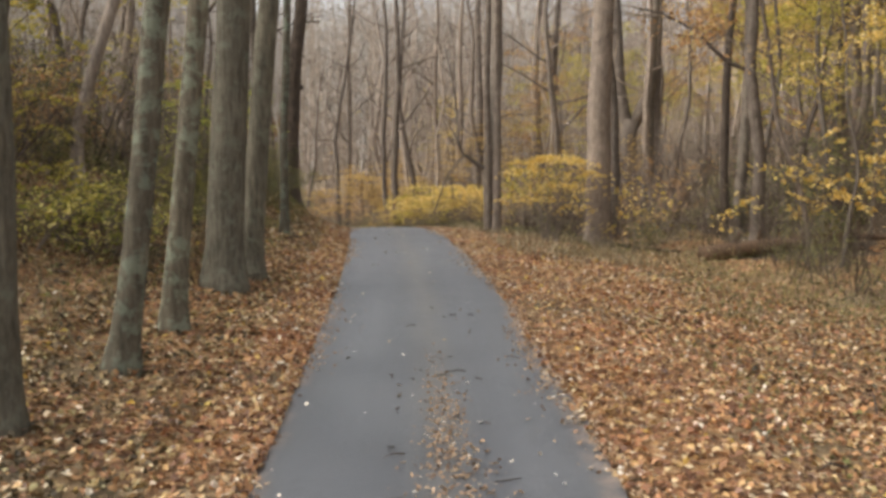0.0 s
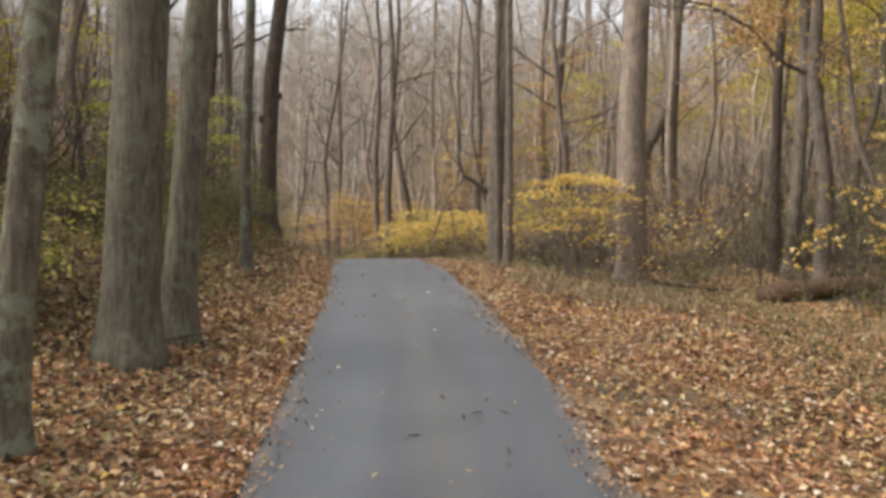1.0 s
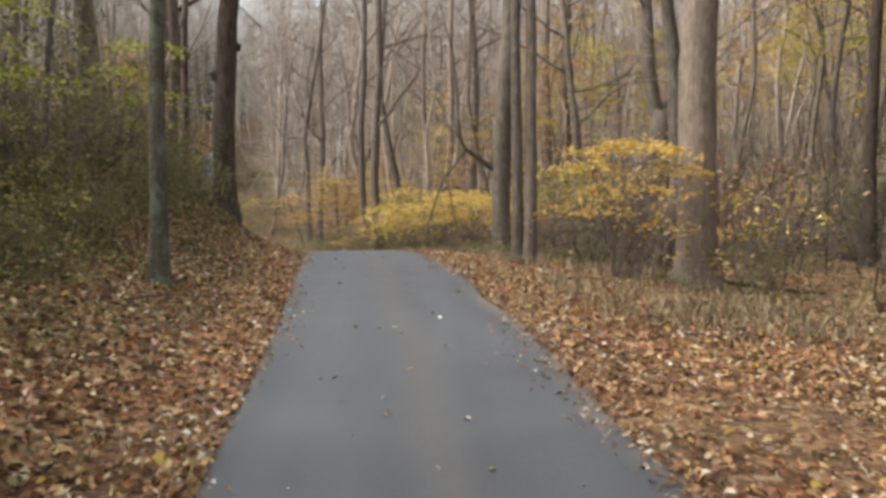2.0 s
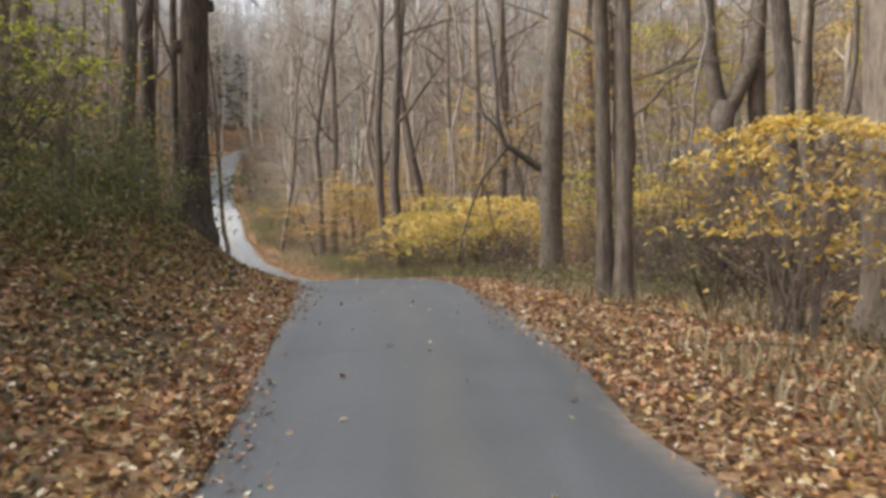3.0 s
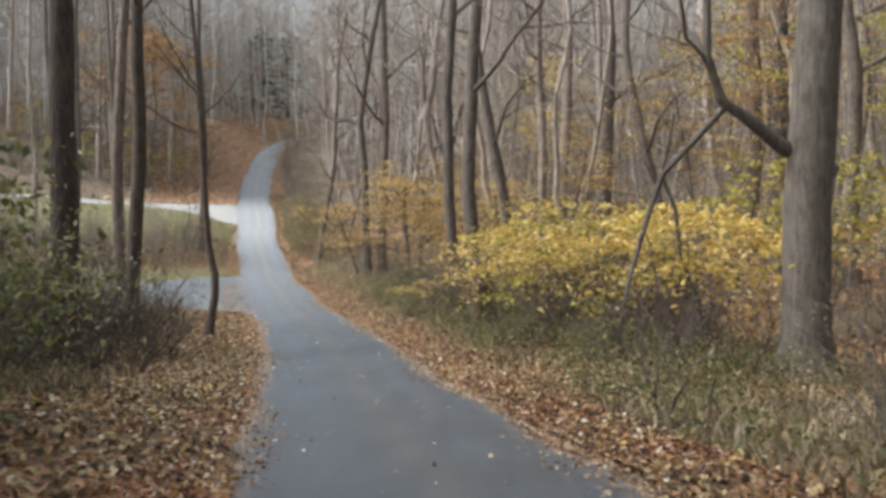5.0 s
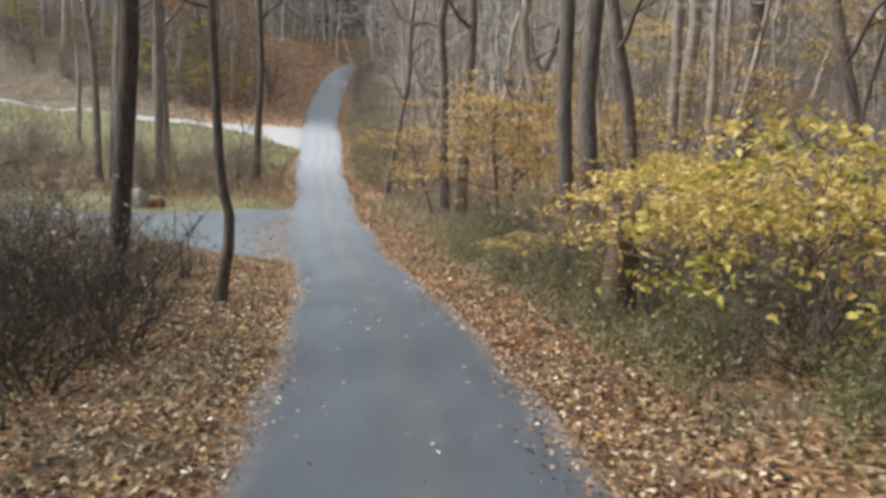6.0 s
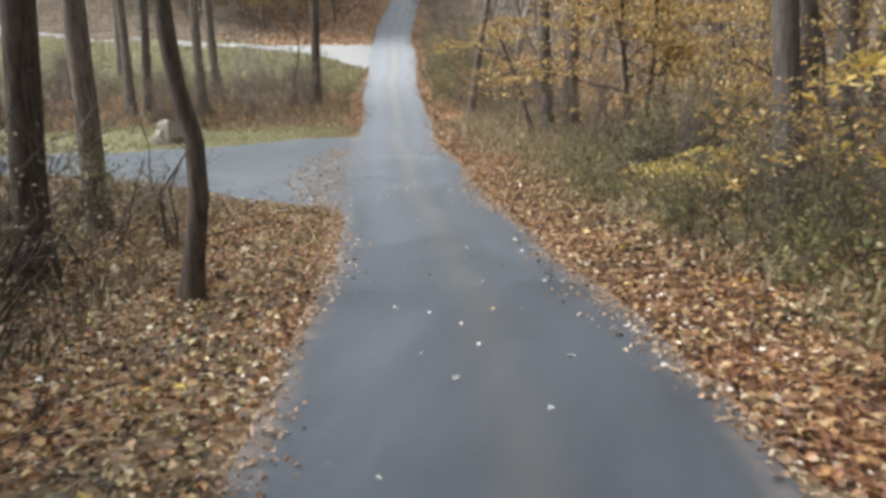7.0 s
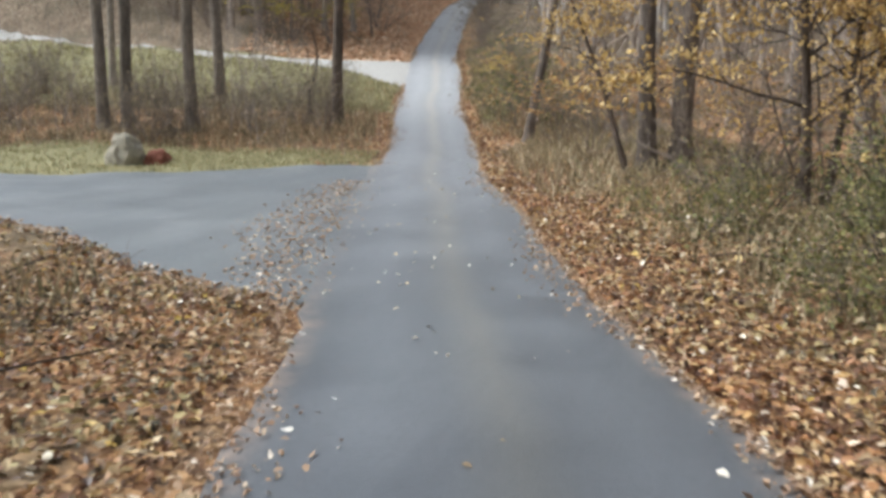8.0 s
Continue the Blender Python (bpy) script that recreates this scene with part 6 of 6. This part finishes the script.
g = Geo()
for count, s0, s1, d0, d1, lean, up, size in ((13000, 28, 44, 2.4, 6.5, 1.0, 0.35, 0.055), (21000, 36, 56, 2.5, 6.8, 0.9, 0.45, 0.06), (7000, 56, 76, 2.6, 6.8, 0.9, 0.22, 0.055), (15000, 16, 33, -2.5, -6.5, 0.8, 0.2, 0.06), (9000, 12, 38, -2.7, -8, 0.9, 0.25, 0.06), (13000, 16, 33, -3.3, -7, 0.9, 0.35, 0.06), (4500, 3, 20, -3.8, -8, 0.8, 0.3, 0.06), (1500, 36, 54, -3.5, -8, 0.9, 0.3, 0.05), (8000, 6, 25, 4.6, 11, 0.8, 0.35, 0.06), (2600, 5, 14, 2.8, 6.0, 0.9, 0.05, 0.055)):
    x, y = scatter(count, s0, s1, d0, d1, lean)
    ok = clear_of_lanes(x, y, 0.8) & (waves(x * 0.9 + 1, y * 0.8) > -0.22)
    x, y = x[ok], y[ok]
    leaves(g, on_ground(x, y, up * rng.uniform(0, 1, len(x)) ** 1.5), rng.uniform(0.6, 1.3, len(x)) * size, rng, 0.45, kite=True)
tagged(new("low_plants", g.mesh("low_plants", GREEN)), "low green plants and ivy among fallen leaves", "plants", kind="stuff")

g = Geo()
for count, s0, s1, d0, d1, up in ((18000, 28, 56, 2.3, 6.5, 0.45), (5000, 56, 78, 2.4, 6.5, 0.22), (6000, 6, 25, 4.6, 11, 0.4), (3500, 18, 38, -3.2, -8, 0.4), (3000, 6, 20, -4.5, -9, 0.4), (6000, 20, 34, 8, 16, 0.5), (4000, 40, 56, -3.5, -10, 0.5), (20000, 70.4, 80, -1.8, -30, 0.7)):
    x, y = scatter(count, s0, s1, d0, d1, 0.9)
    ok = clear_of_lanes(x, y, 0.8) & (waves(x * 0.8 + 5, y * 0.7 + 1) > -0.1)
    x, y = x[ok], y[ok]
    leaves(g, on_ground(x, y, up * rng.uniform(0, 1, len(x)) ** 1.3), rng.uniform(0.6, 1.3, len(x)) * 0.065, rng, 0.3, kite=True)
tagged(new("withered_plants", g.mesh("withered_plants", WEED)), "withered brown undergrowth leaves", "plants", kind="stuff")

# ---- logs, stones, sticks ----
def make_log(x0, y0, x1, y1, r, label, mat, seed, up=0.0):
    rg = np.random.default_rng(seed)
    f = np.linspace(0, 1, 14)
    xs, ys = x0 + (x1 - x0) * f, y0 + (y1 - y0) * f
    zs = np.linspace(ground(x0, y0)[0], ground(x1, y1)[0], 14) + r * 0.7 + up
    gg = Geo()
    tube(gg, np.stack([xs + rg.normal(0, 0.02, 14), ys + rg.normal(0, 0.02, 14), zs + 0.04 * np.sin(5 * f)], -1), r * (1 - 0.35 * f) * (1 + rg.normal(0, 0.04, 14)), 12, lobes=0.05)
    gg.f.append(np.array([list(range(11, -1, -1))]))
    log = tagged(new("log", gg.mesh("log", mat)), label, "log")
    for _ in range(3):
        k = rg.integers(3, 12)
        gg, p, w = Geo(), np.array([xs[k], ys[k], zs[k]]), np.array([rg.normal(0, 0.5), rg.normal(0, 0.5), 0.8])
        tube(gg, [p, p + 0.35 * w, p + 0.6 * w + [0.05, 0, 0.02]], [r * 0.3, r * 0.25, r * 0.15], 6)
        part("branch_stub", gg, mat, log)
    return log


make_log(6.9, 23.2, 10.9, 23.3, 0.23, "rotting brown fallen log lying on leaf litter", ROT, 1)
make_log(11.9, 42.6, 14.6, 43.3, 0.11, "thin pale fallen log on the slope", BARK_PALE, 2, 0.1)
make_log(9.6, 23.9, 11.6, 21.6, 0.12, "dark rotten fallen branch across a log", ROT, 3, 0.15)
make_log(0.2, 35.0, -0.75, 35.5, 0.06, "dark crooked fallen branch in withered leaves", BARK_DARK, 5)
make_log(3.2, 26.5, 7.0, 25.4, 0.05, "bare fallen branch on the ground", BARK_DARK, 4)


def make_stone(name, x, y, size, mat, label, seed):
    bm = bmesh.new()
    bmesh.ops.create_icosphere(bm, subdivisions=3, radius=1)
    for v in bm.verts:
        k = 1 + 0.35 * noise.noise(v.co * 1.3 + Vector((seed, 0, 0))) + 0.12 * noise.noise(v.co * 4 + Vector((0, seed, 0)))
        v.co = Vector((v.co.x * size[0] * k, v.co.y * size[1] * k, max(v.co.z, -0.5) * size[2] * k))
    me = bpy.data.meshes.new(name)
    bm.to_mesh(me)
    bm.free()
    me.materials.append(mat)
    ob = tagged(new(name, me), label, "stone")
    return place(ob, x, y, 20, -0.3 * size[2])


make_stone("boulder", -19.6, 64.7, (0.42, 0.36, 0.62), ROCK, "pale tan boulder at the edge of the driveway", 2)
make_stone("stone", -18.95, 65.0, (0.3, 0.26, 0.27), RED_ROCK, "rusty red stone beside a boulder", 5)

def make_stump(x, y, r, high, label, seed):
    """A broken trunk: flared foot, hollowed and jagged top."""
    rg = np.random.default_rng(seed)
    sides, a = 18, np.linspace(0, 6.283, 18, endpoint=False)
    rows = []
    for h in (-0.2, 0.0, 0.1, 0.3, 0.55, 0.8, 1.0):
        rr = r * (1 + 0.6 * math.exp(-max(h, 0) * high / 0.2)) * (1 + 0.07 * np.sin(3 * a + 1) + 0.05 * np.sin(7 * a + 2 * h))
        top = h * high * (1 + (0.16 * np.sin(2 * a + 0.6) + 0.08 * rg.normal(0, 1, sides)) * (h == 1.0))
        rows.append(np.stack([rr * np.cos(a) + 0.05 * h, rr * np.sin(a), top + 0 * a], -1))
    rows.append(np.stack([0.7 * r * np.cos(a) + 0.05, 0.7 * r * np.sin(a), rows[-1][:, 2] - 0.12], -1))
    rows.append(np.stack([0.05 + 0 * a, 0 * a, 0 * a + 0.8 * high], -1))
    gg, v = Geo(), np.stack(rows)
    grid(gg, np.concatenate([v, v[:, :1]], 1)[:, ::-1])
    stump = tagged(new("stump", gg.mesh("stump", ROT_RED)), label, "stump")
    return place(stump, x, y)


make_stump(-2.52, 46.4, 0.22, 1.6, "reddish-brown broken stump under yellow shrubs", 4)

g = Geo()
for k in range(30):
    s, d = rng.uniform(3, 12), rng.normal(0.2, 0.35)
    x, y = frame_at(s, d)
    a, ln = rng.uniform(0, 6.28), rng.uniform(0.06, 0.2)
    z = float(np.interp(s, LINE_Y, LINE_Z)) + 0.045
    tube(g, [[x, y, z], [x + 0.5 * ln * math.cos(a), y + 0.5 * ln * math.sin(a), z + 0.01], [x + ln * math.cos(a + 0.3), y + ln * math.sin(a + 0.3), z]], [0.006, 0.005, 0.003], 4)
for k in range(140):
    sd = rng.choice([-1, 1])
    x, y = frame_at(rng.uniform(4, 60), sd * rng.uniform(2.6, 7))
    if lane_gap(DRIVE, x, y) < 1.2:
        continue
    a, ln, z = rng.uniform(0, 6.28), rng.uniform(0.3, 1.2), float(ground(x, y)[0]) + 0.05
    tube(g, [[x, y, z], [x + 0.5 * ln * math.cos(a), y + 0.5 * ln * math.sin(a), z + 0.05], [x + ln * math.cos(a + 0.2), y + ln * math.sin(a + 0.2), z + 0.02]], [0.012, 0.01, 0.005], 5)
tagged(new("sticks", g.mesh("sticks", BARK_DARK)), "small dark fallen twigs on road and litter", "twigs", kind="stuff")
